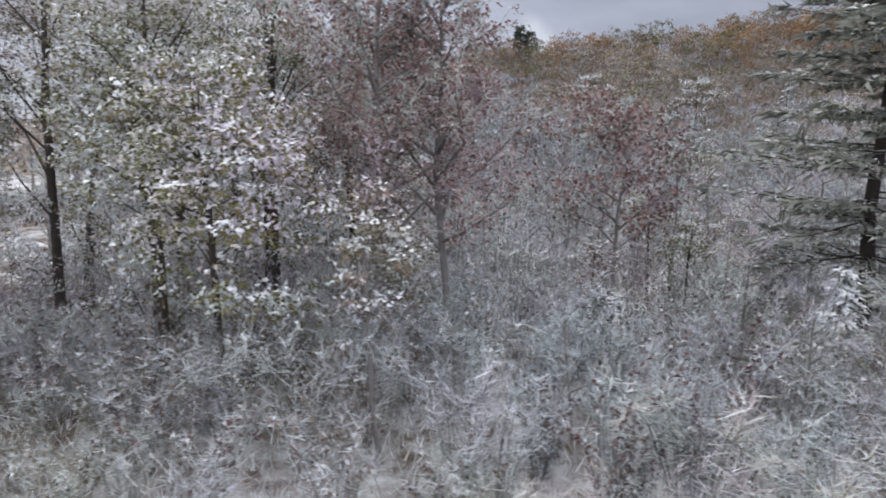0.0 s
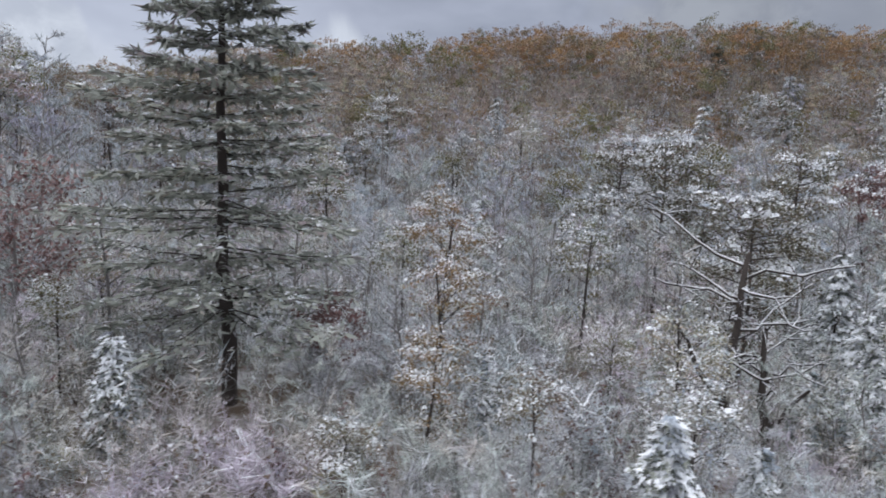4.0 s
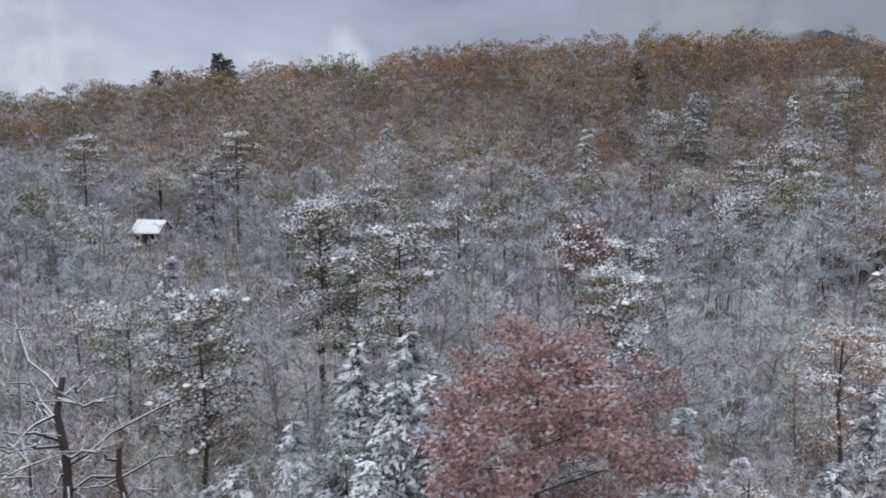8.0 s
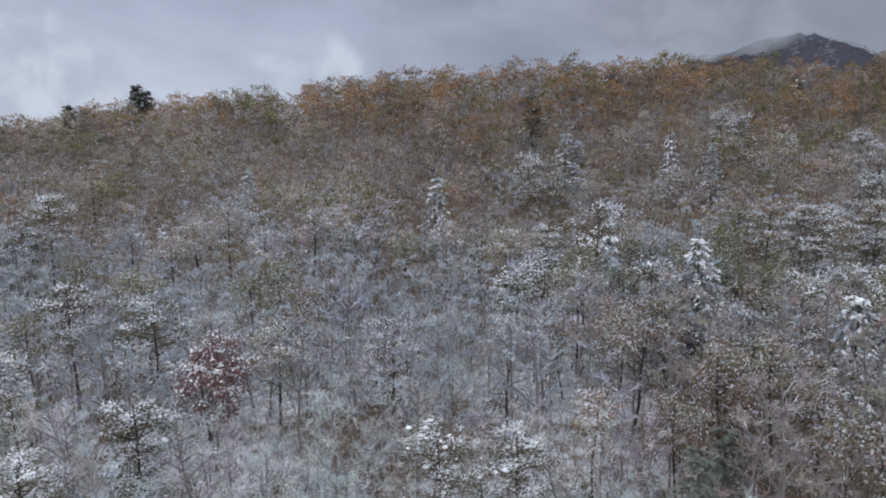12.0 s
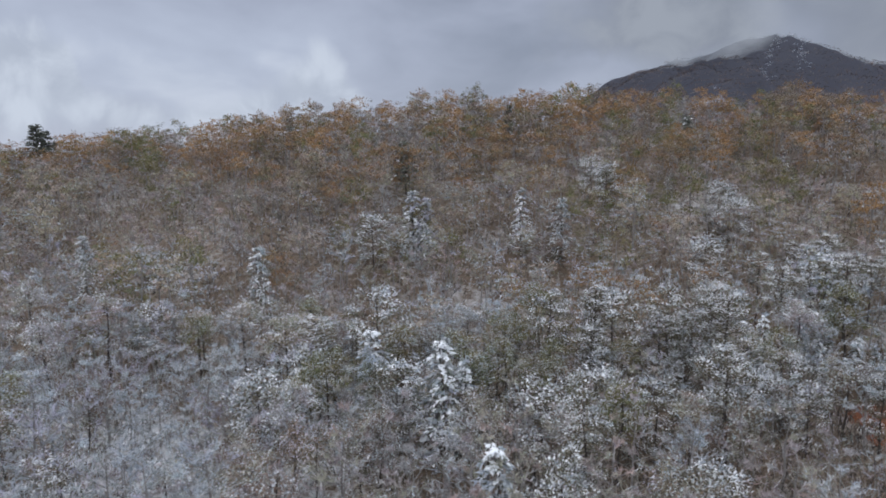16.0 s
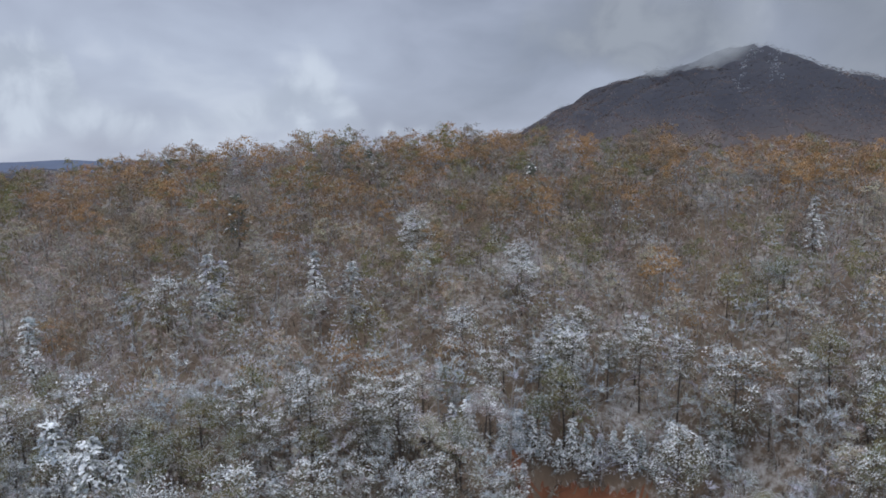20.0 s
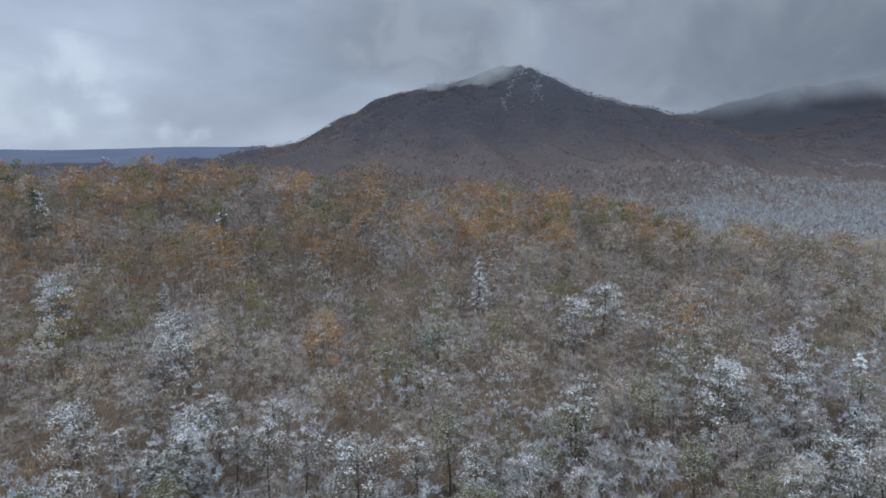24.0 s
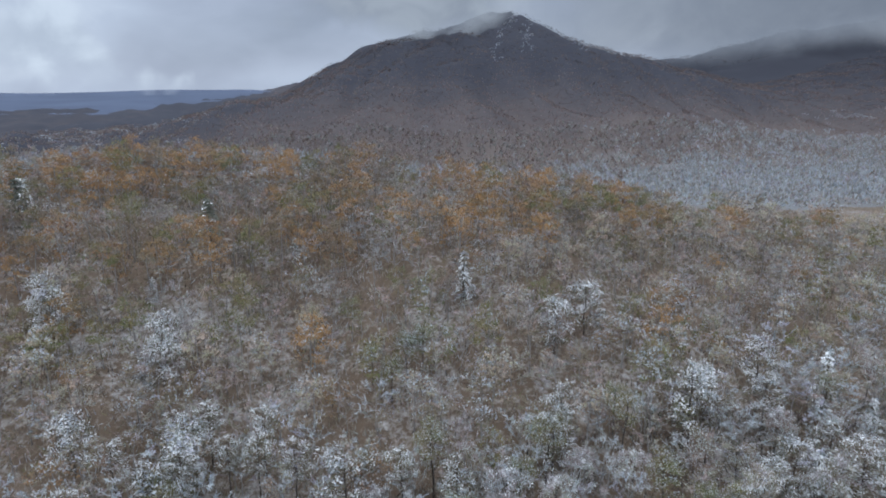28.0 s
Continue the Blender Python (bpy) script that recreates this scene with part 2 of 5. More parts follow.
def ground_z(x, y):
    x, y = np.asarray(x, float), np.asarray(y, float)
    crest = np.interp(x, [-400, -150, -85, 0, 100, 200, 260, 320, 380, 460, 600], [12, 29, 38, 46.5, 53.5, 52, 48.5, 40, 29, 19, 14])
    yy = y + 42 * smooth((x - 190) / 80)
    z = 2.5 + crest * smooth((yy - 95) / 190)
    z = z - (crest - 16) * smooth((yy - 300) / 260) * 0.8
    # far mountain, its shoulder and the range behind it
    prof = np.interp(x, [-900, -200, 60, 212, 348, 434, 500, 538, 590, 667, 760, 950, 1300], [8, 8, 30, 71, 142, 162, 180, 201, 178, 144, 120, 90, 80])
    rise = smooth((y - 540) / 430) ** 0.9
    back = 1 - 0.5 * smooth((y - 970) / 500)
    z = z + (prof - 20) * rise * back
    # spurs and ravines run down its face
    u2 = (x - 538) / (0.35 + 0.65 * smooth((1010 - y) / 380)) + 14 * waves(x, y, 120, 12)
    z = z + (np.abs(np.sin(u2 / 31 + 1.3 * waves(x, y, 160, 14))) - 0.6) * 11 * smooth((y - 560) / 130) * smooth((980 - y) / 110) + waves(x, y, 42, 13) * 3.2 * smooth((y - 560) / 130)
    z = z + 22 * np.exp(-((x - 190) / 120) ** 2 - ((y - 720) / 110) ** 2)
    u, v = (x - 1252) * 0.737 - (y - 1475) * 0.676, (x - 1252) * 0.676 + (y - 1475) * 0.737
    z = z + np.clip(116 + 0.17 * u, 0, 330) * np.exp(-((v / 330) ** 2)) * smooth((u + 900) / 800)
    far = smooth((np.hypot(x - 150, y - 150) - 250) / 500)
    z = z + waves(x, y, 260, 5) * 9 * far + waves(x, y, 90, 6) * 4 * far
    z = z + waves(x, y, 45, 7) * 0.8
    z = z + 2.5 * smooth((12 - x) / 25) * smooth((70 - y) / 40)
    # a knoll for the cabin; a cut bank with a clearing below it
    z = z + 5.2 * np.exp(-((x + 29) / 13) ** 2 - ((y - 106) / 11) ** 2)
    z = z + 17.0 * np.exp(-((x + 80) / 28) ** 2 - ((y - 95) / 32) ** 2)
    z = z - 12 * smooth((27 - np.abs(x - 187)) / 9) * smooth((y - 98) / 8) * (1 - smooth((y - 122) / 14))
    return z


def mesh_of(name, V, F, MI=None, mats=None, smooth_shade=False):
    me = bpy.data.meshes.new(name)
    V, F = np.asarray(V, np.float32), np.asarray(F, np.int32)
    me.vertices.add(len(V)); me.vertices.foreach_set("co", V.ravel())
    k = F.shape[1]
    me.loops.add(F.size); me.loops.foreach_set("vertex_index", F.ravel())
    me.polygons.add(len(F)); me.polygons.foreach_set("loop_start", np.arange(0, F.size, k, dtype=np.int32))
    for m in mats or ():
        me.materials.append(m)
    if MI is not None:
        me.polygons.foreach_set("material_index", np.asarray(MI, np.int32))
    me.polygons.foreach_set("use_smooth", np.full(len(F), smooth_shade))
    me.update(calc_edges=True)
    return me


def ground_material(name, lo, hi):
    m = bpy.data.materials.new(name)
    m.use_nodes = True
    nt = m.node_tree
    N, Lk = nt.nodes.new, nt.links.new
    b = nt.nodes["Principled BSDF"]; b.inputs["Roughness"].default_value = 0.9
    tc = N("ShaderNodeTexCoord")
    n1 = N("ShaderNodeTexNoise"); n1.inputs["Scale"].default_value = 0.55; n1.inputs["Detail"].default_value = 7; n1.inputs["Roughness"].default_value = 0.7
    n2 = N("ShaderNodeTexNoise"); n2.inputs["Scale"].default_value = 0.05; n2.inputs["Detail"].default_value = 4
    Lk(tc.outputs["Object"], n1.inputs["Vector"]); Lk(tc.outputs["Object"], n2.inputs["Vector"])
    litter = N("ShaderNodeMix"); litter.data_type = "RGBA"
    litter.inputs["A"].default_value, litter.inputs["B"].default_value = (0.06, 0.045, 0.035, 1), (0.16, 0.11, 0.075, 1)
    Lk(n1.outputs["Fac"], litter.inputs["Factor"])
    r = N("ShaderNodeMapRange"); r.inputs["From Min"].default_value, r.inputs["From Max"].default_value = lo, hi
    add = N("ShaderNodeMath"); add.operation = "MULTIPLY_ADD"; add.inputs[1].default_value = 0.4
    Lk(n2.outputs["Fac"], add.inputs[0])
    sc = N("ShaderNodeMath"); sc.operation = "MULTIPLY"; sc.inputs[1].default_value = 0.6
    Lk(n1.outputs["Fac"], sc.inputs[0]); Lk(sc.outputs[0], add.inputs[2]); Lk(add.outputs[0], r.inputs["Value"])
    mix = N("ShaderNodeMix"); mix.data_type = "RGBA"; mix.inputs["B"].default_value = (0.62, 0.64, 0.68, 1)
    Lk(r.outputs[0], mix.inputs["Factor"]); Lk(litter.outputs["Result"], mix.inputs["A"])
    Lk(mix.outputs["Result"], b.inputs["Base Color"])
    bp = N("ShaderNodeBump"); bp.inputs["Strength"].default_value = 0.6
    Lk(n1.outputs["Fac"], bp.inputs["Height"]); Lk(bp.outputs[0], b.inputs["Normal"])
    return m


def far_cover():
    """Woods seen from afar: frosted in the valley, brown at the foot of the mountain, dark and bluish above."""
    m = bpy.data.materials.new("wooded_mountainside")
    m.use_nodes = True
    nt = m.node_tree
    N, Lk = nt.nodes.new, nt.links.new
    b = nt.nodes["Principled BSDF"]; b.inputs["Roughness"].default_value = 1.0; b.inputs["Specular IOR Level"].default_value = 0.03
    g, sp, no = N("ShaderNodeNewGeometry"), N("ShaderNodeSeparateXYZ"), N("ShaderNodeTexNoise")
    no.inputs["Scale"].default_value, no.inputs["Detail"].default_value = 0.018, 8
    Lk(g.outputs["Position"], sp.inputs[0]); Lk(g.outputs["Position"], no.inputs["Vector"])
    a = N("ShaderNodeMath"); a.operation = "MULTIPLY_ADD"; a.inputs[1].default_value = 90
    Lk(no.outputs["Fac"], a.inputs[0])
    # the frost lies in the near valley only
    high = sp.outputs["Z"]
    for axis, v0, v1, gain in (("X", 260, 60, 70), ("Y", 430, 800, 75)):
        q = N("ShaderNodeMapRange")
        for key, v in zip(("From Min", "From Max", "To Min", "To Max"), (v0, v1, 0, gain)):
            q.inputs[key].default_value = v
        s = N("ShaderNodeMath"); s.operation = "ADD"
        Lk(sp.outputs[axis], q.inputs["Value"]); Lk(q.outputs[0], s.inputs[0]); Lk(high, s.inputs[1])
        high = s.outputs[0]
    Lk(high, a.inputs[2])
    r = N("ShaderNodeMapRange"); r.inputs["From Min"].default_value, r.inputs["From Max"].default_value = 34, 215
    Lk(a.outputs[0], r.inputs["Value"])
    ramp = N("ShaderNodeValToRGB")
    e = ramp.color_ramp.elements
    e[0].position, e[0].color = 0.0, (0.205, 0.214, 0.234, 1)
    e[1].position, e[1].color = 1.0, (0.048, 0.050, 0.064, 1)
    for p, c in ((0.16, (0.185, 0.190, 0.205, 1)), (0.36, (0.128, 0.108, 0.104, 1)), (0.62, (0.092, 0.080, 0.084, 1))):
        e.new(p).color = c
    Lk(r.outputs[0], ramp.inputs["Fac"]); Lk(ramp.outputs["Color"], b.inputs["Base Color"])
    return m


MAUVE_SLOPE = far_cover()


def build_ground():
    n = 340
    s = np.linspace(-1, 1, n)
    gx = 150 + 4300 * np.sinh(4.2 * s) / math.sinh(4.2)
    gy = 140 + 4300 * np.sinh(4.2 * s) / math.sinh(4.2)
    X, Y = np.meshgrid(gx, gy)
    V = np.stack([X, Y, ground_z(X, Y)], -1).reshape(-1, 3)
    i = np.arange((n - 1) * n).reshape(n - 1, n)[:, :-1].ravel()
    F = np.stack([i, i + 1, i + n + 1, i + n], -1)
    x0, y0 = V[F[:, 0], 0], V[F[:, 0], 1]
    far = (y0 > 335) | (x0 > 1000) | (x0 < -600)
    leafy = (y0 + 14 * waves(x0, y0, 60, 8) > 125) | (x0 + 12 * waves(x0, y0, 50, 9) > 84) & (y0 + 10 * waves(x0, y0, 40, 10) > 46)
    ob = new("ground", mesh_of("ground", V, F, np.where(far, 1, np.where(leafy, 2, 0)), [ground_material("snowy_valley_floor", 0.46, 0.63), MAUVE_SLOPE, ground_material("leafy_hillside_floor", 0.50, 0.82)], True))
    tagged(ob, "snow-dusted forest floor of leaf litter rising to wooded mountains", "ground", kind="structure")


build_ground()


# ---- tree building ----
class Grow:
    """Collects triangles of one part of a tree."""

    def __init__(self, seed):
        self.r = np.random.RandomState(seed)
        self.V, self.F, self.M, self.n = [], [], [], 0

    def put(self, V, F, m):
        V, F = np.asarray(V, float), np.asarray(F, int)
        self.V.append(V); self.F.append(F + self.n); self.n += len(V)
        self.M.append(np.full(len(F), m) if np.isscalar(m) else np.asarray(m))

    def limb(self, pts, radii, m, sides=5):
        pts = np.asarray(pts, float)
        d = np.gradient(pts, axis=0)
        d /= np.linalg.norm(d, axis=1)[:, None] + 1e-9
        ref = np.where(np.abs(d[:, 2:3]) > 0.9, [[1.0, 0, 0]], [[0, 0, 1.0]])
        a = np.cross(d, ref); a /= np.linalg.norm(a, axis=1)[:, None] + 1e-9
        b = np.cross(d, a)
        t = np.linspace(0, 2 * np.pi, sides, endpoint=False)
        ring = pts[:, None] + (np.cos(t)[None, :, None] * a[:, None] + np.sin(t)[None, :, None] * b[:, None]) * np.asarray(radii)[:, None, None]
        k = len(pts)
        i, j = np.meshgrid(np.arange(k - 1), np.arange(sides), indexing="ij")
        p, q = i * sides + j, i * sides + (j + 1) % sides
        F = np.concatenate([np.stack([p, q, q + sides], -1).reshape(-1, 3), np.stack([p, q + sides, p + sides], -1).reshape(-1, 3)])
        self.put(ring.reshape(-1, 3), F, m)

    def spikes(self, P, D, L, W, m, face=None):
        """Fine tapering twigs or needle sprays."""
        P, D = np.asarray(P, float), np.asarray(D, float)
        n = len(P)
        D = D / (np.linalg.norm(D, axis=1)[:, None] + 1e-9)
        s = np.cross(D, self.r.normal(size=(n, 3)) if face is None else face + self.r.normal(size=(n, 3)) * 0.35); s /= np.linalg.norm(s, axis=1)[:, None] + 1e-9
        L, W = np.broadcast_to(L, n)[:, None], np.broadcast_to(W, n)[:, None]
        V = np.stack([P - s * W / 2, P + s * W / 2, P + D * L], 1).reshape(-1, 3)
        self.put(V, np.arange(3 * n).reshape(-1, 3), m)

    def caps(self, C, rx, rz, m=iSNOW):
        """Lumps of snow: uneven low domes."""
        C = np.asarray(C, float)
        n = len(C)
        rx, rz = np.broadcast_to(rx, n)[:, None], np.broadcast_to(rz, n)[:, None]
        a = np.linspace(0, 2 * np.pi, 6, endpoint=False) + self.r.uniform(0, 6.28, (n, 1))
        j = self.r.uniform(0.65, 1.25, (n, 6))
        low = np.stack([np.cos(a) * rx * j, np.sin(a) * rx * j, -rz * self.r.uniform(0.1, 0.5, (n, 6))], -1)
        up = np.stack([np.cos(a + 0.4) * rx * j * 0.6, np.sin(a + 0.4) * rx * j * 0.6, rz * self.r.uniform(0.4, 0.9, (n, 6))], -1)
        top = np.stack([np.zeros(n), np.zeros(n), rz[:, 0]], -1)[:, None]
        V = (np.concatenate([low, up, top], 1) + C[:, None]).reshape(-1, 3)
        k = np.arange(6)
        k2 = (k + 1) % 6
        F = np.concatenate([np.stack([k, k2, k2 + 6], -1), np.stack([k, k2 + 6, k + 6], -1), np.stack([k + 6, k2 + 6, k * 0 + 12], -1)])
        self.put(V, (F[None] + 13 * np.arange(n)[:, None, None]).reshape(-1, 3), m)

    def flakes(self, P, D, L, W, m, face=None):
        """Small leaf sprays of one broad blade each."""
        P, D = np.asarray(P, float), np.asarray(D, float)
        n = len(P)
        D = D / (np.linalg.norm(D, axis=1)[:, None] + 1e-9)
        k = self.r.normal(size=(n, 3)) + [0, 0, 0.6] if face is None else face + self.r.normal(size=(n, 3)) * 0.35
        s = np.cross(D, k); s /= np.linalg.norm(s, axis=1)[:, None] + 1e-9
        L, W = np.broadcast_to(L, n)[:, None], np.broadcast_to(W, n)[:, None]
        V = np.stack([P - s * W / 2, P + s * W * 0.5 + D * L * 0.25, P + D * L], 1).reshape(-1, 3)
        self.put(V, np.arange(3 * n).reshape(-1, 3), m)

    def done(self):
        if not self.V:
            return np.zeros((0, 3)), np.zeros((0, 3), int), np.zeros(0, int)
        return np.concatenate(self.V), np.concatenate(self.F), np.concatenate(self.M)


def bent(r, a, b, k, wob):
    t = np.linspace(0, 1, k)[:, None]
    p = np.asarray(a) * (1 - t) + np.asarray(b) * t
    p[1:-1] += r.normal(size=(k - 2, 3)) * wob
    return p


def ball(r, n):
    v = r.normal(size=(n, 3))
    return v / np.linalg.norm(v, axis=1)[:, None]


def outward(P, z, up):
    """The way out of a crown about the height z, leaning up."""
    d = P * [1, 1, 0.8] - [0, 0, z * 0.8]
    d = d / (np.linalg.norm(d, axis=1)[:, None] + 1e-9)
    return d + [0, 0, up]


def along(stem, f):
    i = min(len(stem) - 1.001, f * (len(stem) - 1))
    return stem[int(i)] + (stem[int(i) + 1] - stem[int(i)]) * (i % 1)


def bare_tree(seed, h, spread, snow, twigs, width, bark=iGREY, low=0.3, limbs=12, leaf=None, nleaf=0, leafsize=0.3, sides=3, frost=iFROST, tight=False):
    """A leafless tree: trunk, rising limbs, and a haze of frosted twigs."""
    t, c = Grow(seed), Grow(seed + 1)
    r = t.r
    stem = bent(r, (0, 0, -0.4), (r.normal() * 0.05 * h, r.normal() * 0.05 * h, h * 0.88), 5, 0.012 * h)
    t.limb(stem, np.linspace(0.012 * h, 0.0025 * h, 5), bark, sides + 2)
    B, E = [], []
    for k in range(limbs):
        f = low + (0.97 - low) * (k + r.rand()) / limbs
        base = along(stem, f)
        a = k * 2.4 + r.rand()
        reach = spread * (1.05 - 0.6 * (f - low) / (1 - low)) * r.uniform(0.7, 1.15)
        tip = base + np.array([math.cos(a) * reach, math.sin(a) * reach, reach * r.uniform(0.45, 1.0)])
        p = bent(r, base, tip, 3, 0.08 * reach)
        t.limb(p, np.array([0.0055, 0.0035, 0.0012]) * h, bark, 3)
        n = 7
        u = r.uniform(0.25, 1.0, (n, 1))
        b0 = np.where(u < 0.5, p[0] + (p[1] - p[0]) * u * 2, p[1] + (p[2] - p[1]) * (u * 2 - 1))
        d = (tip - base) / reach + r.normal(size=(n, 3)) * 0.75
        d[:, 2] = np.abs(d[:, 2]) * 0.7 + 0.1
        e = b0 + d / np.linalg.norm(d, axis=1)[:, None] * reach * r.uniform(0.3, 0.6, (n, 1))
        B.append(b0); E.append(e)
    B, E = np.concatenate(B), np.concatenate(E)
    c.spikes(B, E - B, np.linalg.norm(E - B, axis=1), width * 1.5, np.where(r.rand(len(B)) < snow * 0.5, frost, iTWIG))
    k = r.randint(0, len(B), twigs)
    P = B[k] + (E[k] - B[k]) * (r.rand(twigs, 1) * (0.75 if tight else 0.95) + (0.35 if tight else 0.05))
    D = (E - B)[k] / np.linalg.norm((E - B)[k], axis=1)[:, None] * (0.25 if tight else 0.5) + r.normal(size=(twigs, 3)) * 0.75
    D[:, 2] += 0.2
    m = np.where(r.rand(twigs) < snow, np.where(r.rand(twigs) < 0.05, iSNOW, frost), iDUST if frost == iDUST else iTWIG)
    c.spikes(P, D, spread * (r.uniform(0.09, 0.22, twigs) if tight else r.uniform(0.12, 0.34, twigs)), width * r.uniform(0.7, 1.3, twigs), m, outward(P, h * 0.55, 0.7))
    if nleaf:
        k = r.randint(0, len(B), nleaf)
        P = B[k] + (E[k] - B[k]) * r.rand(nleaf, 1) * 1.15 + r.normal(size=(nleaf, 3)) * 0.09 * spread
        m = np.where(r.rand(nleaf) < snow * 0.25, iFROST, np.where(r.rand(nleaf) < 0.55, iROSE, leaf))
        c.flakes(P, r.normal(size=(nleaf, 3)) - [0, 0, 0.4], leafsize, leafsize * 0.7, m)
    return {"trunk": t.done(), "crown": c.done()}


def leafy_tree(seed, h, spread, leaf, snow, clumps, per, size, blade, low=0.3, bark=iBARK, limbs=10, lumps=0, fuzzy=False, rime=0.0):
    """An oak that kept its leaves: limbs that end in clumps of leaves, with snow lying on the tops of the clumps."""
    t, c = Grow(seed), Grow(seed + 1)
    r = t.r
    stem = bent(r, (0, 0, -0.4), (r.normal() * 0.05 * h, r.normal() * 0.05 * h, h * 0.85), 4, 0.012 * h)
    t.limb(stem, np.linspace(0.014 * h, 0.004 * h, 4), bark, 5)
    d = ball(r, clumps)
    d[:, 2] = np.where(r.rand(clumps) < (0.5 if fuzzy else 0.6), np.abs(d[:, 2]), d[:, 2])
    half = h * (1 - low) / 2
    cen = np.array([0, 0, h * low + half]) + d * np.array([spread, spread, half]) * r.uniform(0.6, 1.0, (clumps, 1))
    # uneven lobes
    az = np.arctan2(d[:, 1], d[:, 0])
    lobe = 1 + 0.15 * np.sin(3 * az + seed) + 0.13 * np.sin(5 * az + 2 * seed + 5 * d[:, 2])
    cen[:, :2] *= lobe[:, None]
    cen[:, 2] -= size * 0.3 + (1 - lobe) * half * 0.3
    for k in range(min(limbs, clumps)):
        base = along(stem, float(np.clip((cen[k, 2] / h - 0.12) / 0.88, low * 0.8, 0.95)))
        t.limb(bent(r, base, cen[k], 3, 0.05 * spread), np.array([0.0035, 0.0022, 0.001]) * h, bark, 3)
    cr = size * r.uniform(0.7, 1.3, (clumps, 1, 1))
    q = ball(r, clumps * per).reshape(clumps, per, 3) * (r.rand(clumps, per, 1) ** 0.4) * cr * [1, 1, 0.6]
    lift = (q / cr)[..., 2].ravel()
    P = (cen[:, None] + q).reshape(-1, 3)
    n = len(P)
    # the snow lies as a cap on each clump, thicker on some
    bare = 0.52 - 0.9 * snow + np.repeat(r.normal(size=clumps) * 0.13, per)
    m = np.where(lift > bare + r.normal(size=n) * 0.05, iHOAR if snow < 0.2 else iSNOW, leaf)
    m = np.where((m == leaf) & (r.rand(n) < rime), iROSE if leaf == iRED else iFROST, m)
    D = (q / cr).reshape(-1, 3) + r.normal(size=(n, 3)) * 0.6 - [0, 0, 0.25]
    if fuzzy:
        # seen from far off: sprays of twigs with leaves, some frosted
        m = np.where(np.repeat(r.rand(clumps), per) < 0.10, iDUST, leaf)
        m = np.where(lift > bare + 0.06 + r.normal(size=n) * 0.05, np.where(np.repeat(r.rand(clumps), per) < 0.25, iSNOW, iHOAR) if snow > 0.5 else iHOAR, m)
        c.spikes(P, D * 0.8 + [0, 0, 0.5], blade * r.uniform(0.6, 1.2, n), blade * r.uniform(0.42, 0.72, n), m, outward(P, h * low + half * 0.8, 0.5))
    else:
        c.flakes(P, D, blade * r.uniform(0.7, 1.4, n), blade * r.uniform(0.45, 0.85, n), m, (q / cr).reshape(-1, 3) * 1.2 + outward(P, h * low + half * 0.8, 0.4))
    if lumps:
        k = r.choice(clumps, lumps)
        c.caps(cen[k] + [0, 0, size * 0.4] + r.normal(size=(lumps, 3)) * size * 0.3, size * r.uniform(0.14, 0.32, lumps), size * r.uniform(0.10, 0.2, lumps))
    return {"trunk": t.done(), "crown": c.done()}


def pine_tree(seed, h, spread, snow, pads, per, blade, low=0.45, leaf=iPINE, padsize=0.34, lumps=3):
    """A tall pine: bare dark stem, and pads of needles loaded with snow."""
    t, c = Grow(seed), Grow(seed + 1)
    r = t.r
    stem = bent(r, (0, 0, -0.4), (r.normal() * 0.03 * h, r.normal() * 0.03 * h, h * 0.97), 6, 0.008 * h)
    t.limb(stem, np.linspace(0.013 * h, 0.003 * h, 6), iBARK, 6)
    for k in range(pads):
        f = low + (1 - low) * ((k + r.rand()) / pads) ** 0.85
        base = along(stem, f)
        a = k * 2.4 + r.normal() * 0.4
        prof = math.sin(math.pi * min(1, 0.16 + 0.7 * (1 - (f - low) / (1 - low)))) ** 0.7
        reach = spread * max(0.15, prof) * r.uniform(0.45, 1.1)
        cen = base + np.array([math.cos(a) * reach, math.sin(a) * reach, reach * r.uniform(-0.05, 0.35) + r.normal() * 0.018 * h])
        t.limb(bent(r, base - [0, 0, 0.3], cen, 3, 0.04 * spread), np.array([0.0045, 0.003, 0.001]) * h, iBARK, 3)
        cr = spread * padsize * r.uniform(0.7, 1.25)
        q = ball(r, per) * (r.rand(per, 1) ** 0.45) * np.array([cr, cr, cr * 0.7])
        cap = (q[:, 2] > (0.28 - 0.3 * snow) * cr + r.normal() * 0.2 * cr) & (r.rand(per) < 0.93)
        m = np.where(cap, iSNOW, np.where(r.rand(per) < 0.12, iSAGE, np.where(r.rand(per) < 0.3, iBROWN, leaf)))
        D = q / cr * [1, 1, 0.6] + r.normal(size=(per, 3)) * 0.5 + [0, 0, 0.1]
        c.flakes(cen + q, D, blade * r.uniform(0.7, 1.4, per), blade * r.uniform(0.4, 0.8, per), m, q / cr + [0, 0, 0.5])
        if lumps and r.rand() < snow:
            o = r.normal(size=(lumps, 3)) * [cr * 0.5, cr * 0.5, cr * 0.10] + [0, 0, cr * 0.16]
            c.caps(cen + o, cr * r.uniform(0.14, 0.30, lumps), cr * r.uniform(0.08, 0.17, lumps))
    return {"trunk": t.done(), "crown": c.done()}


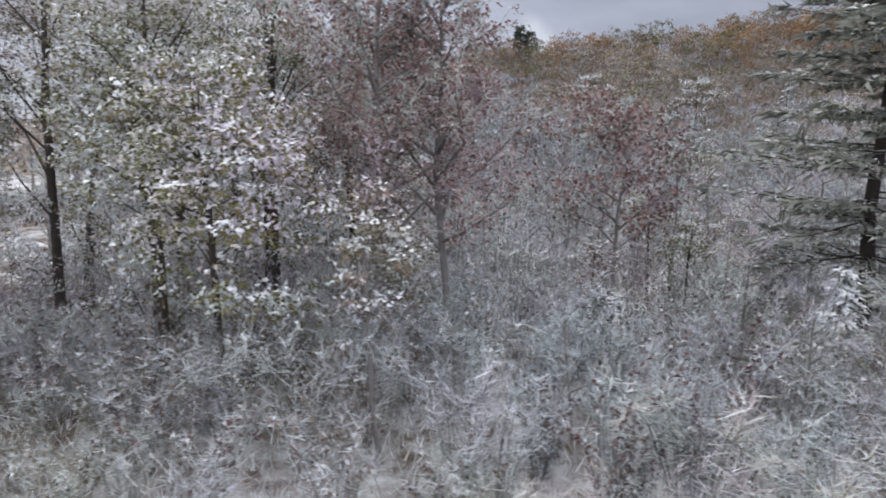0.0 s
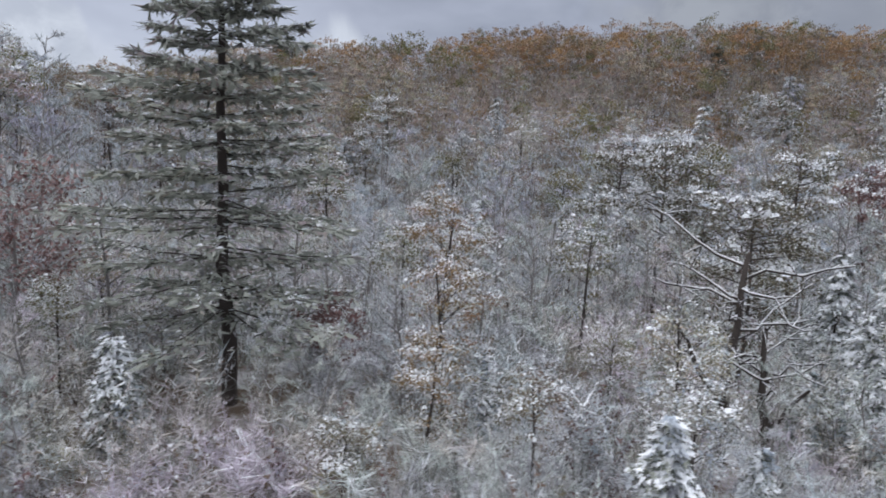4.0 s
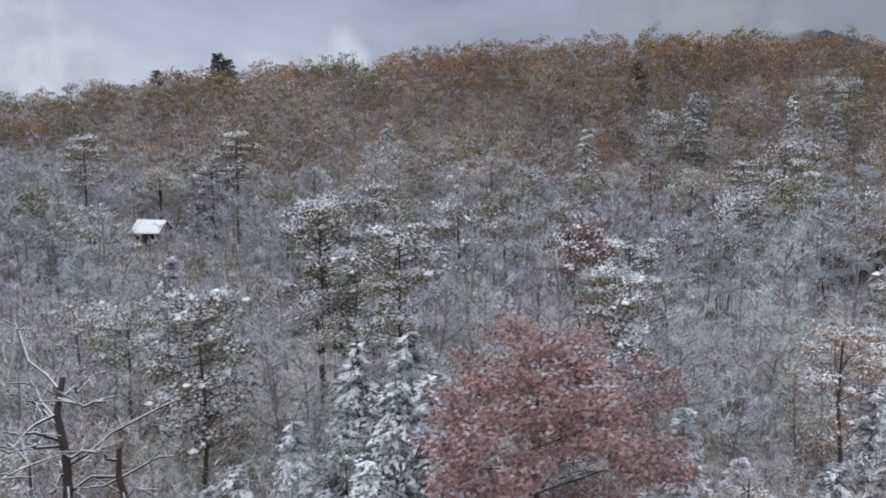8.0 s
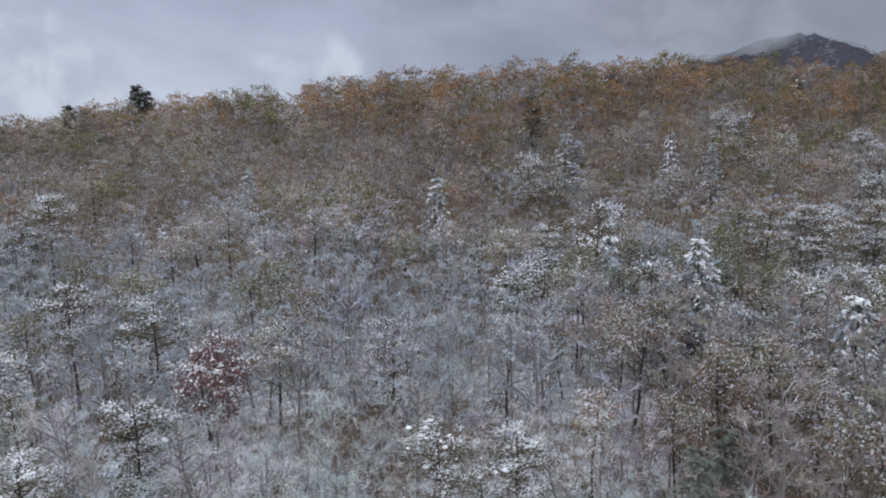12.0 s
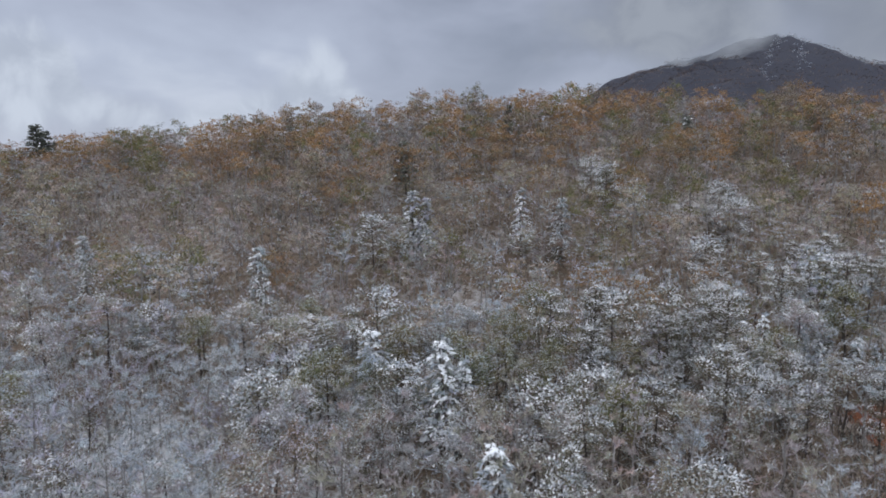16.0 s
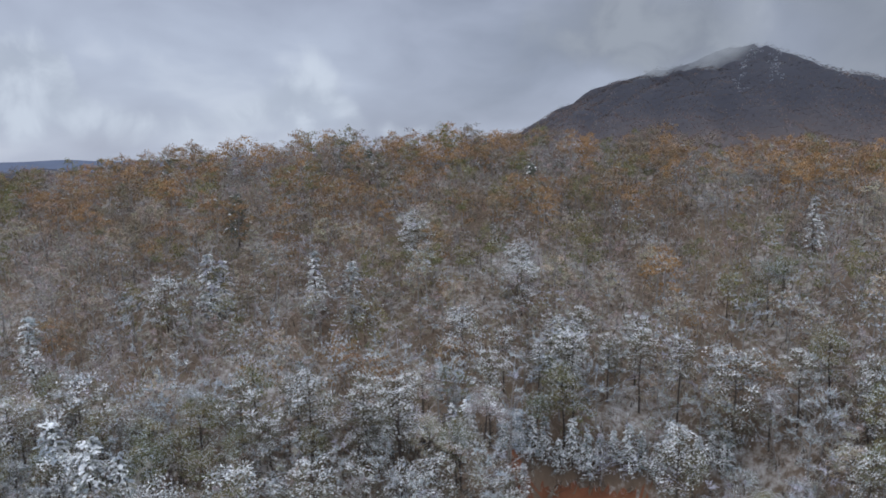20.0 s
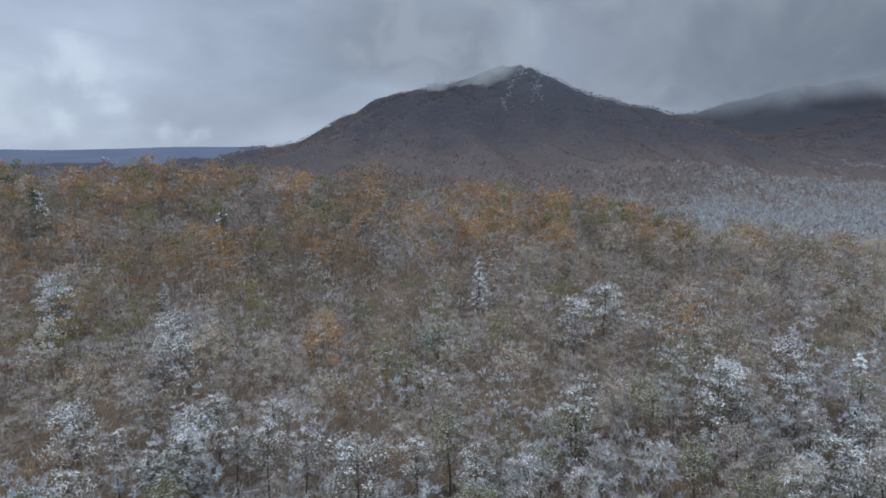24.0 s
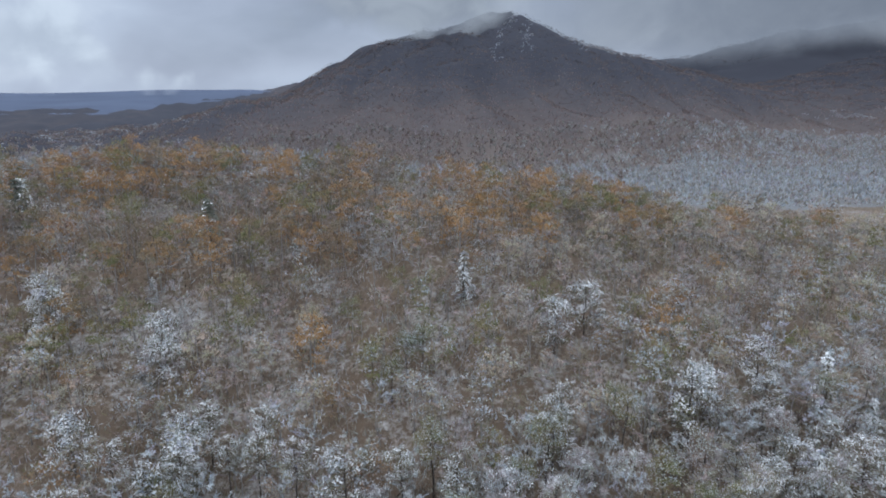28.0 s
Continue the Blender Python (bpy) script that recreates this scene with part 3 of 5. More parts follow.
def fir_tree(seed, h, spread, snow, tiers, boughs, per, blade, leaf=iNEEDLE, low=0.05, droop=0.35, lumps=0):
    """A conical evergreen: tiers of drooping boughs, snow on the upper side of each bough."""
    t, c = Grow(seed), Grow(seed + 1)
    r = t.r
    stem = bent(r, (0, 0, -0.3), (r.normal() * 0.02 * h, r.normal() * 0.02 * h, h), 5, 0.005 * h)
    t.limb(stem, np.linspace(0.012 * h, 0.002 * h, 5), iBARK, 5)
    for k in range(tiers):
        f = low + (0.98 - low) * k / tiers
        for b in range(boughs):
            a = b * 6.283 / boughs + k * 1.3 + r.normal() * 0.25
            reach = spread * ((1 - f) ** 0.8 + 0.06) * r.uniform(0.6, 1.2)
            base = np.array([0, 0, h * (f + r.normal() * 0.02)])
            u = r.rand(per) ** 0.65
            z = u * reach * 0.3 - u * u * reach * (droop + 0.3)
            side = r.normal(size=per) * reach * 0.15 * (0.3 + u)
            P = base + np.stack([np.cos(a) * u * reach - np.sin(a) * side, np.sin(a) * u * reach + np.cos(a) * side, z + r.normal(size=per) * 0.03 * reach], -1)
            up = r.rand(per) < snow * (0.55 + 0.6 * u)
            P[up, 2] += 0.07 * reach
            P[~up, 2] -= 0.08 * reach
            D = np.stack([np.cos(a) + r.normal(size=per) * 0.6, np.sin(a) + r.normal(size=per) * 0.6, -0.3 + r.normal(size=per) * 0.35 - u * droop], -1)
            c.flakes(P, D, blade * r.uniform(0.7, 1.4, per) * np.where(up, 1.15, 1.0), blade * r.uniform(0.35, 0.7, per) * np.where(up, 1.35, 1.0), np.where(up, iSNOW, np.where(r.rand(per) < (0.4 if snow > 0.3 else 0.0), iSAGE, leaf)), np.array([np.cos(a) * 0.4, np.sin(a) * 0.4, 1.0]))
            if lumps and r.rand() < snow:
                q = np.array([0.55, 0.9])[:lumps]
                C = base + np.stack([np.cos(a) * q * reach, np.sin(a) * q * reach, q * reach * 0.3 - q * q * reach * (droop + 0.3) + 0.04 * reach], -1)
                c.caps(C + r.normal(size=C.shape) * reach * 0.05, reach * r.uniform(0.08, 0.17, lumps), reach * r.uniform(0.05, 0.1, lumps))
    return {"trunk": t.done(), "crown": c.done()}


def level_conifer(seed, h, spread, snow, tiers, boughs, per, low=0.22):
    """A big open conifer: long level boughs in tiers with gaps, fine sprays of needles along them."""
    t, b, c, w = Grow(seed), Grow(seed + 1), Grow(seed + 2), Grow(seed + 3)
    r = t.r
    stem = bent(r, (0, 0, -0.4), (0.2, 0.1, h), 8, 0.003 * h)
    t.limb(stem, np.linspace(0.016 * h, 0.002 * h, 8), iBARK, 8)
    for k in range(tiers):
        f = low + (0.98 - low) * (k + r.uniform(-0.2, 0.2)) / tiers
        for j in range(boughs):
            a = j * 6.283 / boughs + k * 1.1 + r.normal() * 0.25
            reach = spread * min(1.0, 0.12 + 1.25 * (1 - f) ** 0.75) * r.uniform(0.65, 1.12)
            base = along(stem, f) + [0, 0, r.normal() * 0.25]
            rise = r.uniform(-0.12, 0.12) + 0.25 * (f - 0.4)
            tip = base + np.array([math.cos(a), math.sin(a), rise]) * reach
            mid = (base + tip) / 2 + [0, 0, -0.03 * reach]
            b.limb([base, mid, tip], (0.06 * (1.2 - f), 0.035, 0.008), iBARK, 3)
            u = r.rand(per) ** 0.75
            side = r.normal(size=per) * reach * 0.15 * (1.3 - u)
            P = base + (tip - base) * u[:, None] + np.stack([-np.sin(a) * side, np.cos(a) * side, -np.abs(r.normal(size=per)) * 0.10 - 0.1 * np.abs(side)], -1)
            D = np.stack([np.cos(a) + r.normal(size=per) * 0.7, np.sin(a) + r.normal(size=per) * 0.7, r.normal(size=per) * 0.3 - 0.15], -1)
            k2 = r.rand(per)
            c.flakes(P, D, r.uniform(0.4, 0.9, per), r.uniform(0.16, 0.32, per), np.where(k2 < 0.64, iSAGE, np.where(k2 < 0.80, iDUST, iNEEDLE)), np.array([0.0, 0.0, 0.8]))
            q = int(per * snow)
            w.flakes(P[:q] + [0, 0, 0.12], D[:q] * [1, 1, 0.3], r.uniform(0.2, 0.45, q), r.uniform(0.08, 0.18, q), np.where(r.rand(q) < 0.5, iSNOW, iFROST))
    return {"trunk": t.done(), "bough": b.done(), "foliage": c.done(), "snow": w.done()}


def snag(seed, h, arms, reach):
    """A dead forked trunk with broken arms that carry ridges of snow."""
    t, b, w = Grow(seed), Grow(seed + 1), Grow(seed + 2)
    r = t.r
    stem = bent(r, (0, 0, -0.4), (0.5, 0.2, h), 7, 0.02 * h)
    t.limb(stem, np.linspace(0.29, 0.13, 7), iBARK, 8)
    fork = bent(r, along(stem, 0.3), along(stem, 0.3) + np.array([-2.6, 0.6, h * 0.42]), 5, 0.15)
    t.limb(fork, np.linspace(0.2, 0.07, 5), iBARK, 6)
    w.limb(fork + [0.05, 0, 0.1], np.linspace(0.07, 0.03, 5), iSNOW, 4)
    for k in range(arms):
        base = along(stem, 0.25 + 0.7 * (k + r.rand()) / arms)
        a = r.uniform(0, 6.28)
        L = reach * r.uniform(0.35, 1.0)
        tip = base + np.array([math.cos(a) * L, math.sin(a) * L, L * r.uniform(-0.25, 0.7)])
        p = bent(r, base, tip, 5, 0.07 * L)
        b.limb(p, np.linspace(0.085, 0.02, 5), iBARK, 4)
        w.limb(p + [0, 0, 0.045], np.linspace(0.042, 0.018, 5), iSNOW, 4)
        for q in range(5):
            s = along(p, r.uniform(0.3, 1))
            d = ball(r, 1)[0] * L * r.uniform(0.2, 0.45)
            b.limb([s, s + d * 0.5 + [0, 0, 0.05], s + d], (0.03, 0.02, 0.008), iBARK, 3)
            w.limb([s + [0, 0, 0.04], s + d * 0.5 + [0, 0, 0.09], s + d + [0, 0, 0.03]], (0.022, 0.02, 0.01), iSNOW, 3)
    return {"trunk": t.done(), "limb": b.done(), "snow": w.done()}


def shrub(seed, h, spread, snow, stems, twigs, width, leaf=None):
    """A thicket shrub: arching stems with frosted twigs."""
    t, c = Grow(seed), Grow(seed + 1)
    r = t.r
    for k in range(stems):
        a = r.uniform(0, 6.28)
        b0 = np.array([math.cos(a), math.sin(a), 0]) * spread * 0.2 * r.rand() - [0, 0, 0.2]
        e = np.array([math.cos(a) * spread * r.uniform(0.3, 1), math.sin(a) * spread * r.uniform(0.3, 1), h * r.uniform(0.6, 1.0)])
        m = (b0 + e) / 2 + [0, 0, 0.2 * h]
        p = np.array([b0, (b0 + m) / 2 + [0, 0, 0.08 * h], m, e])
        t.limb(p, (0.03, 0.022, 0.014, 0.006), iGREY, 3)
        n = twigs // stems
        u = r.rand(n, 1)
        P = np.where(u < 0.5, p[0] + (p[2] - p[0]) * u * 2, p[2] + (p[3] - p[2]) * (u * 2 - 1))
        D = r.normal(size=(n, 3)) + (e - b0) / h * 0.5
        D[:, 2] = D[:, 2] * 0.7 + 0.2
        mm = np.where(r.rand(n) < snow, np.where(r.rand(n) < 0.14, iSNOW, iFROST), iTWIG)
        c.spikes(P, D, r.uniform(0.12, 0.42, n) * spread, width * r.uniform(0.6, 1.4, n), mm, outward(P, h * 0.4, 0.9))
        if leaf is not None:
            k2 = n // 2
            c.flakes(P[:k2], D[:k2] - [0, 0, 0.6], 0.19, 0.13, np.where(r.rand(k2) < snow * 0.5, iSNOW, leaf))
    return {"stem": t.done(), "twig_mass": c.done()}


def thing(name, parts, label, category, group=""):
    """A thing of several meshes under an Empty at its base."""
    ob = new(name)
    ob.empty_display_size = 0.3
    for pn, (V, F, M) in parts.items():
        used = sorted(set(M.tolist()))
        look_up = np.zeros(19, int)
        for i, u in enumerate(used):
            look_up[u] = i
        p = new(pn, mesh_of(pn, V, F, look_up[M], [MATS[u] for u in used], True))
        p.parent = ob
    return tagged(ob, label, category, group)


def stand(x, y, turn=0.0, s=1.0, sink=0.0):
    return Matrix.Translation((x, y, float(ground_z(x, y)) - sink)) @ Matrix.Rotation(turn, 4, "Z") @ Matrix.Scale(s, 4)


def place(ob, x, y, turn=0.0, s=1.0):
    ob.matrix_basis = stand(x, y, turn, s)
    return ob


def merged(name, templates, rows, label, category):
    """Many trees joined into one object. rows: template number, x, y, turn, size."""
    VV, FF, MM, n = [], [], [], 0
    rows = np.asarray(rows, float)
    zs = ground_z(rows[:, 1], rows[:, 2])
    for (k, x, y, a, s), z in zip(rows, zs):
        V, F, M = templates[int(k)]
        ca, sa = math.cos(a) * s, math.sin(a) * s
        W = np.stack([V[:, 0] * ca - V[:, 1] * sa + x, V[:, 0] * sa + V[:, 1] * ca + y, V[:, 2] * s + z], -1)
        VV.append(W.astype(np.float32)); FF.append(F + n); MM.append(M); n += len(V)
    V, F, M = np.concatenate(VV), np.concatenate(FF), np.concatenate(MM)
    ob = new(name, mesh_of(name, V, F, M, MATS))
    return tagged(ob, label, category, kind="stuff")


def softened(parts, share, seed=5):
    """The same template with part of its snow as thin rime."""
    r = np.random.RandomState(seed)
    out = {}
    for k, (v, f, m) in parts.items():
        if len(f):
            # lumps of about a metre turn to rime as a whole
            c = np.floor(v[f].mean(1) / 1.15 + 40).astype(int)
            u = r.rand(9973)[(c[:, 0] * 73 + c[:, 1] * 179 + c[:, 2] * 283) % 9973]
            m = np.where((m == iSNOW) & (u < share), iHOAR, m)
        out[k] = (v, f, m)
    return out


def whole(parts):
    """All parts of a template as one list of triangles."""
    V, F, M, n = [], [], [], 0
    for v, f, m in parts.values():
        V.append(v); F.append(f + n); M.append(m); n += len(v)
    return np.concatenate(V), np.concatenate(F), np.concatenate(M)


def scatter(seed, x0, x1, y0, y1, step, keep=None):
    r = np.random.RandomState(seed)
    X, Y = np.meshgrid(np.arange(x0, x1, step), np.arange(y0, y1, step))
    P = np.stack([X.ravel(), Y.ravel()], -1) + r.uniform(-0.48, 0.48, (X.size, 2)) * step
    return P if keep is None else P[keep(P[:, 0], P[:, 1])]


# ---- the woods: one master tree for each look, and copies of it ----
LEAFS = [iRUST, iBROWN, iTAN, iOLIVE, iORANGE]
NEAR = {
    "bare_tree": [bare_tree(100 + k, 11 + 1.2 * k, 2.9, (0.95, 0.9, 0.8, 0.93)[k], 1000, 0.046, limbs=14) for k in range(4)],
    "oak_tree": [leafy_tree(140 + k, 11 + k, 3.0, l, 0.4, 64, 52, 0.8, 0.21, lumps=6, rime=0.2) for k, l in enumerate((iBROWN, iTAN, iOLIVE, iRUST))],
    "pine_tree": [pine_tree(160 + k, 15 + k, 2.9, 0.6, 46, 150, 0.24, low=0.38, lumps=1, padsize=0.42) for k in range(3)],
    "evergreen_tree": [fir_tree(180 + k, 7.5 + k, 2.5, 0.5, 14, 8, 40, 0.28, lumps=1) for k in range(3)],
    "shrub": [shrub(200 + k, 3.6, 2.0, (0.75, 0.6, 0.7, 0.62, 0.62, 0.8)[k], 10, 800, 0.028, [None, iBROWN, None, iTAN, iRED, None][k]) for k in range(6)],
}
MID = {
    "bare_tree": [bare_tree(300 + k, 14 + k, 4.0, s, 760, 0.11, limbs=10, frost=(iHOAR, iHOAR, iDUST, iHOAR)[k], tight=True, low=0.18) for k, s in enumerate((0.85, 0.7, 0.5, 0.9))],
    "oak_tree": [leafy_tree(340 + k, 14 + k, 3.9, l, s, 50, 56, 1.1, 0.30, rime=0.2) for k, (l, s) in enumerate(((iBROWN, 0.12), (iTAN, 0.24), (iOLIVE, 0.10), (iDUST, 0.26)))],
    "pine_tree": [pine_tree(360 + k, (14, 16, 20)[k], (3.4, 3.2, 3.4)[k], 0.64, 32, 110, 0.32, (0.12, 0.22, 0.52)[k], lumps=0, padsize=0.4) for k in range(3)] + [pine_tree(364, 11, 3.5, 0.75, 26, 120, 0.32, 0.2, lumps=0, padsize=0.44)],
    "evergreen_tree": [fir_tree(380 + k, 10 + k, 2.8, 0.6, 11, 7, 24, 0.36, lumps=1) for k in range(3)],
}
for stock, share in ((NEAR, 0.25), (MID, 0.45)):
    for kind in stock:
        stock[kind] = [softened(p, share + (0.1 if kind == "evergreen_tree" else 0.0)) for p in stock[kind]]
ABOUT = {
    "bare_tree": ("leafless deciduous tree with frosted grey branches", "tree"),
    "oak_tree": ("oak holding withered leaves dusted with snow", "tree"),
    "pine_tree": ("tall pine with bare dark trunk and snow-laden needle pads", "tree"),
    "evergreen_tree": ("conical evergreen tree heavy with fresh snow", "tree"),
    "shrub": ("leafless thicket shrub with frosted twigs", "shrub"),
}
R = np.random.RandomState(77)
MASTER, COUNT = {}, {}


def wood(stock, kind, k, x, y, s=1.0, label=""):
    key = (id(stock), kind, k)
    m = stand(x, y, R.uniform(0, 6.28), s)
    COUNT[kind] = COUNT.get(kind, 0) + 1
    if key not in MASTER:
        lab, cat = ABOUT[kind]
        MASTER[key] = ob = thing(kind, stock[kind][k], lab, cat, kind.replace("_", " ") + "s of the wood")
        ob.matrix_basis = m
    else:
        ob = copy_thing(MASTER[key], m)
        ob.scale = (s, s, s)
    return tagged(ob, label)


# ---- trees that stand out ----
def hero(name, parts, label, x, y, turn=0.0, s=1.0):
    return place(thing(name, parts, label, "tree"), x, y, turn, s)


hero("conifer_tree", level_conifer(11, 27, 7.7, 0.28, 16, 7, 140), "tall dark green conifer with long level boughs dusted with snow", -24, 30.5)
hero("red_oak_tree", leafy_tree(21, 14.7, 5.6, iRED, 0.13, 250, 130, 0.85, 0.2, low=0.03, limbs=12, rime=0.55), "rounded oak with rust-red leaves under fresh snow", 22.3, 24.6)
hero("dead_tree", snag(31, 10.4, 20, 5.0), "dead dark forked tree with snow along its bare branches", 0.8, 26.4)
hero("dead_tree", snag(33, 7.6, 9, 3.0), "short dead tree beside a taller one", 3.4, 27.2, 2.0, 0.9)
hero("reddish_tree", bare_tree(41, 20, 4.4, 0.95, 2600, 0.035, leaf=iRED, nleaf=9000, leafsize=0.2, limbs=30), "slender tall tree with thin reddish leaves and grey forked limbs", -45.7, 20.6)
hero("reddish_tree", bare_tree(44, 18.5, 3.9, 0.95, 2200, 0.035, leaf=iRED, nleaf=7500, leafsize=0.2, limbs=26), "slender tall tree with thin reddish leaves beside its twin", -43.3, 21)
hero("reddish_tree", bare_tree(43, 13, 4.0, 0.6, 1200, 0.04, leaf=iRED, nleaf=3200, leafsize=0.28, limbs=18), "small tree with sparse dull red leaves", -36, 33)
for k, (x, y, h) in enumerate(((-54, 17, 18), (-60, 26, 21), (-49, 13.5, 13), (-63, 14, 16), (-57.5, 60, 25), (-62, 63, 24), (-50.5, 33, 19), (-60, 33, 22), (-64, 42, 23), (-66, 34, 23), (-68, 20, 20), (-57, 20.5, 20), (-52, 23, 19), (-62, 20, 22), (-55.5, 28.5, 22), (-67, 27, 24), (-50, 28, 17))):
    hero("olive_oak_tree", leafy_tree(51 + k, h, 3.6, (iOLIVE, iBROWN, iOLIVE, iTAN)[k % 4], 0.22, 150, 64, 0.75, 0.2, low=0.12, limbs=14, lumps=10, rime=0.5), "oak with olive-brown leaves and lumps of snow", x, y, k)
hero("small_oak_tree", leafy_tree(58, 8.7, 1.5, iBROWN, 0.3, 50, 60, 0.5, 0.17, low=0.15, bark=iGREY, rime=0.3), "small oak with brown leaves and snow on its crown", -43.1, 12.3)
hero("red_shrub_tree", leafy_tree(61, 6.5, 1.9, iRED, 0.2, 60, 40, 0.5, 0.18), "low tree with dark red leaves beside a conifer", -18.5, 31)
hero("red_oak_tree", leafy_tree(63, 15.5, 3.3, iRED, 0.3, 110, 40, 0.8, 0.32), "small oak with wine-red leaves and snow", 32.5, 61)
for k, (x, y, s) in enumerate(((5, 33, 0.86), (7.5, 54.4, 1.12), (15.4, 46.6, 0.96), (54.5, 47.5, 0.84), (60, 45, 0.84), (32.5, 47, 0.85), (11, 53, 0.9))):
    wood(NEAR, "pine_tree", k % 3, x, y, s)
for k, (x, y, s) in enumerate(((-6, 16.5, 1.0), (15.8, 31.4, 1.25), (11, 20.5, 0.95), (15, 22, 0.8), (7.5, 23.5, 0.7), (30.5, 30, 1.0), (34, 31, 0.8), (37.5, 28.5, 0.9), (13, 37, 1.2), (-1.5, 19, 0.7), (8.5, 27, 0.95), (10.5, 30.5, 0.9), (6.5, 29, 0.7), (12.8, 26, 0.85), (17.6, 31.5, 1.15), (14.5, 28.6, 1.0), (18.6, 28.8, 0.85), (16.2, 35.5, 1.3), (-8, 60, 1.7), (47.2, 38, 1.25), (44.5, 36, 0.9), (13.5, 20.5, 0.6), (9.5, 21.5, 0.6), (-10.5, 28, 0.5))):
    wood(NEAR, "evergreen_tree", k % 3, x, y, s * 0.88)
for k, (x, y, s) in enumerate(((-4, 19, 0.62), (-9.5, 20.5, 0.6), (-13.5, 22, 0.55), (7, 16.5, 0.5), (-2, 25, 0.7), (-16.5, 18, 0.5), (-12.5, 27, 0.7))):
    wood(NEAR, "oak_tree", (1, 0, 3, 1)[k % 4], x, y, s)
for k, (x, y) in enumerate(((42, 44), (36.5, 46.5), (28, 46), (47, 50), (21, 43), (33, 40), (-16.5, 64), (-14.6, 61), (-19, 66))):
    wood(NEAR, "bare_tree", k % 4, x, y, 1.15)
for k, (x, y, top) in enumerate(((100, 72, 20), (52, 148, 31), (-6, 137, 21), (123, 172, 38), (93.7, 101.6, 23.5), (97, 104, 19), (85, 172, 42), (88.5, 173, 39), (113, 174, 40.5), (-28, 121, 21), (5, 161, 32.5), 
                                 (244.7, 182, 51), (82, 110, 22), (161, 205, 43), (320, 132, 35))):
    wood(MID, "evergreen_tree", k % 3, x, y, min(1.9, max(0.7, (top - float(ground_z(x, y))) / (10 + k % 3))))
for k, (x, y, top) in enumerate(((65.5, 100.5, 18.5), (71, 110, 23), (87.3, 103.5, 20), (75, 167.5, 42), (139, 123, 25), (152, 152, 35.5), (174.5, 148.5, 29), (271, 161, 45), (260, 155, 45.5), (166.5, 181, 41),
                                 (167, 172.5, 36.5), (139, 192.5, 47.5), (174.5, 143.3, 30.5), (306.5, 139, 41), (284.5, 132, 34), (36, 129.5, 20.5), (136, 198.7, 46), (253.5, 197, 49), (107, 96, 20), (117, 101, 22))):
    wood(MID, "pine_tree", 3, x, y, min(1.3, max(0.6, (top - float(ground_z(x, y))) / 11)), "broad snow-laden pine standing out of the brown woods")
for x, y, s in ((224, 160, 0.95), (219.5, 157, 0.8), (228.5, 163, 0.85), (216, 164, 0.75)):
    wood(MID, "oak_tree", 2, x, y, s, "olive-green oak among pale frosted trees")
for k in range(16):
    wood(MID, "evergreen_tree", k % 3, 163 + 2.7 * k, 128.8 + (k * 7 % 5) * 0.35, 0.68 + (k * 5 % 7) * 0.05)
for x, y, s in ((160, 127, 0.6), (163.5, 121, 0.55), (166, 115, 0.5)):
    wood(MID, "evergreen_tree", 1, x, y, s)
wood(NEAR, "evergreen_tree", 0, -27, 24.5, 0.8)
for k, (x, y, s) in enumerate(((-28.5, 82, 1.25), (-31.5, 79, 1.2), (-26, 80, 1.15), (-33.5, 84, 1.3), (-24.5, 84, 1.05))):
    wood(NEAR, "bare_tree" if k % 2 else "oak_tree", k % 4, x, y, s)
for k, (x, y, top) in enumerate(((168, 138, 24), (175, 137, 27), (183, 142, 25), (189, 139, 27), (161, 145, 26), (172, 152, 27), (179, 151, 29), (225, 119.5, 26), (216, 128, 26), (205, 131, 27), (196, 136, 26), (190, 147, 28),
                                 (82, 118, 27), (134, 122, 24), (141, 119, 25), (124, 121, 24), (112, 118, 24), (72, 113, 22), (277, 124, 37), (247, 126, 32))):
    n = 2 if 155 < x < 200 else k % 3
    wood(MID, "pine_tree", n, x, y, min(1.5, max(0.6, (top - float(ground_z(x, y))) / (14, 16, 20)[n])))
for k, (x, y) in enumerate(((74, 48.5), (77.5, 52))):
    hero("dark_evergreen_tree", fir_tree(91 + k, 11, 3.6, 0.0, 12, 8, 26, 0.45), "dark evergreen free of snow beside pale woods", x, y, k)
DARK = [fir_tree(70 + k, 13, 4.2, 0.06, 11, 7, 14, 0.8, low=0.2, droop=0.05) for k in range(2)]
BROAD = [fir_tree(76 + k, 15, 5.6, 0.05, 12, 9, 26, 0.7, low=0.3, droop=0.0) for k in range(2)]
for k, (x, y, s) in enumerate(((-70.5, 264, 1.55), (-66, 262, 1.4), (-86, 242, 1.25))):
    hero("dark_conifer_tree", BROAD[k % 2], "broad dark green conifer rising above the crest", x, y, k, s)
for k, (x, y, s) in enumerate(((80.7, 207, 1.35), (116, 250, 1.15), (-40, 268, 1.05), (103, 268, 1.1), (30, 270, 1.05), (175, 232, 1.2), (160, 268, 1.05))):
    hero("dark_conifer_tree", DARK[k % 2], "dark green conifer standing above brown oaks", x, y, k, s)

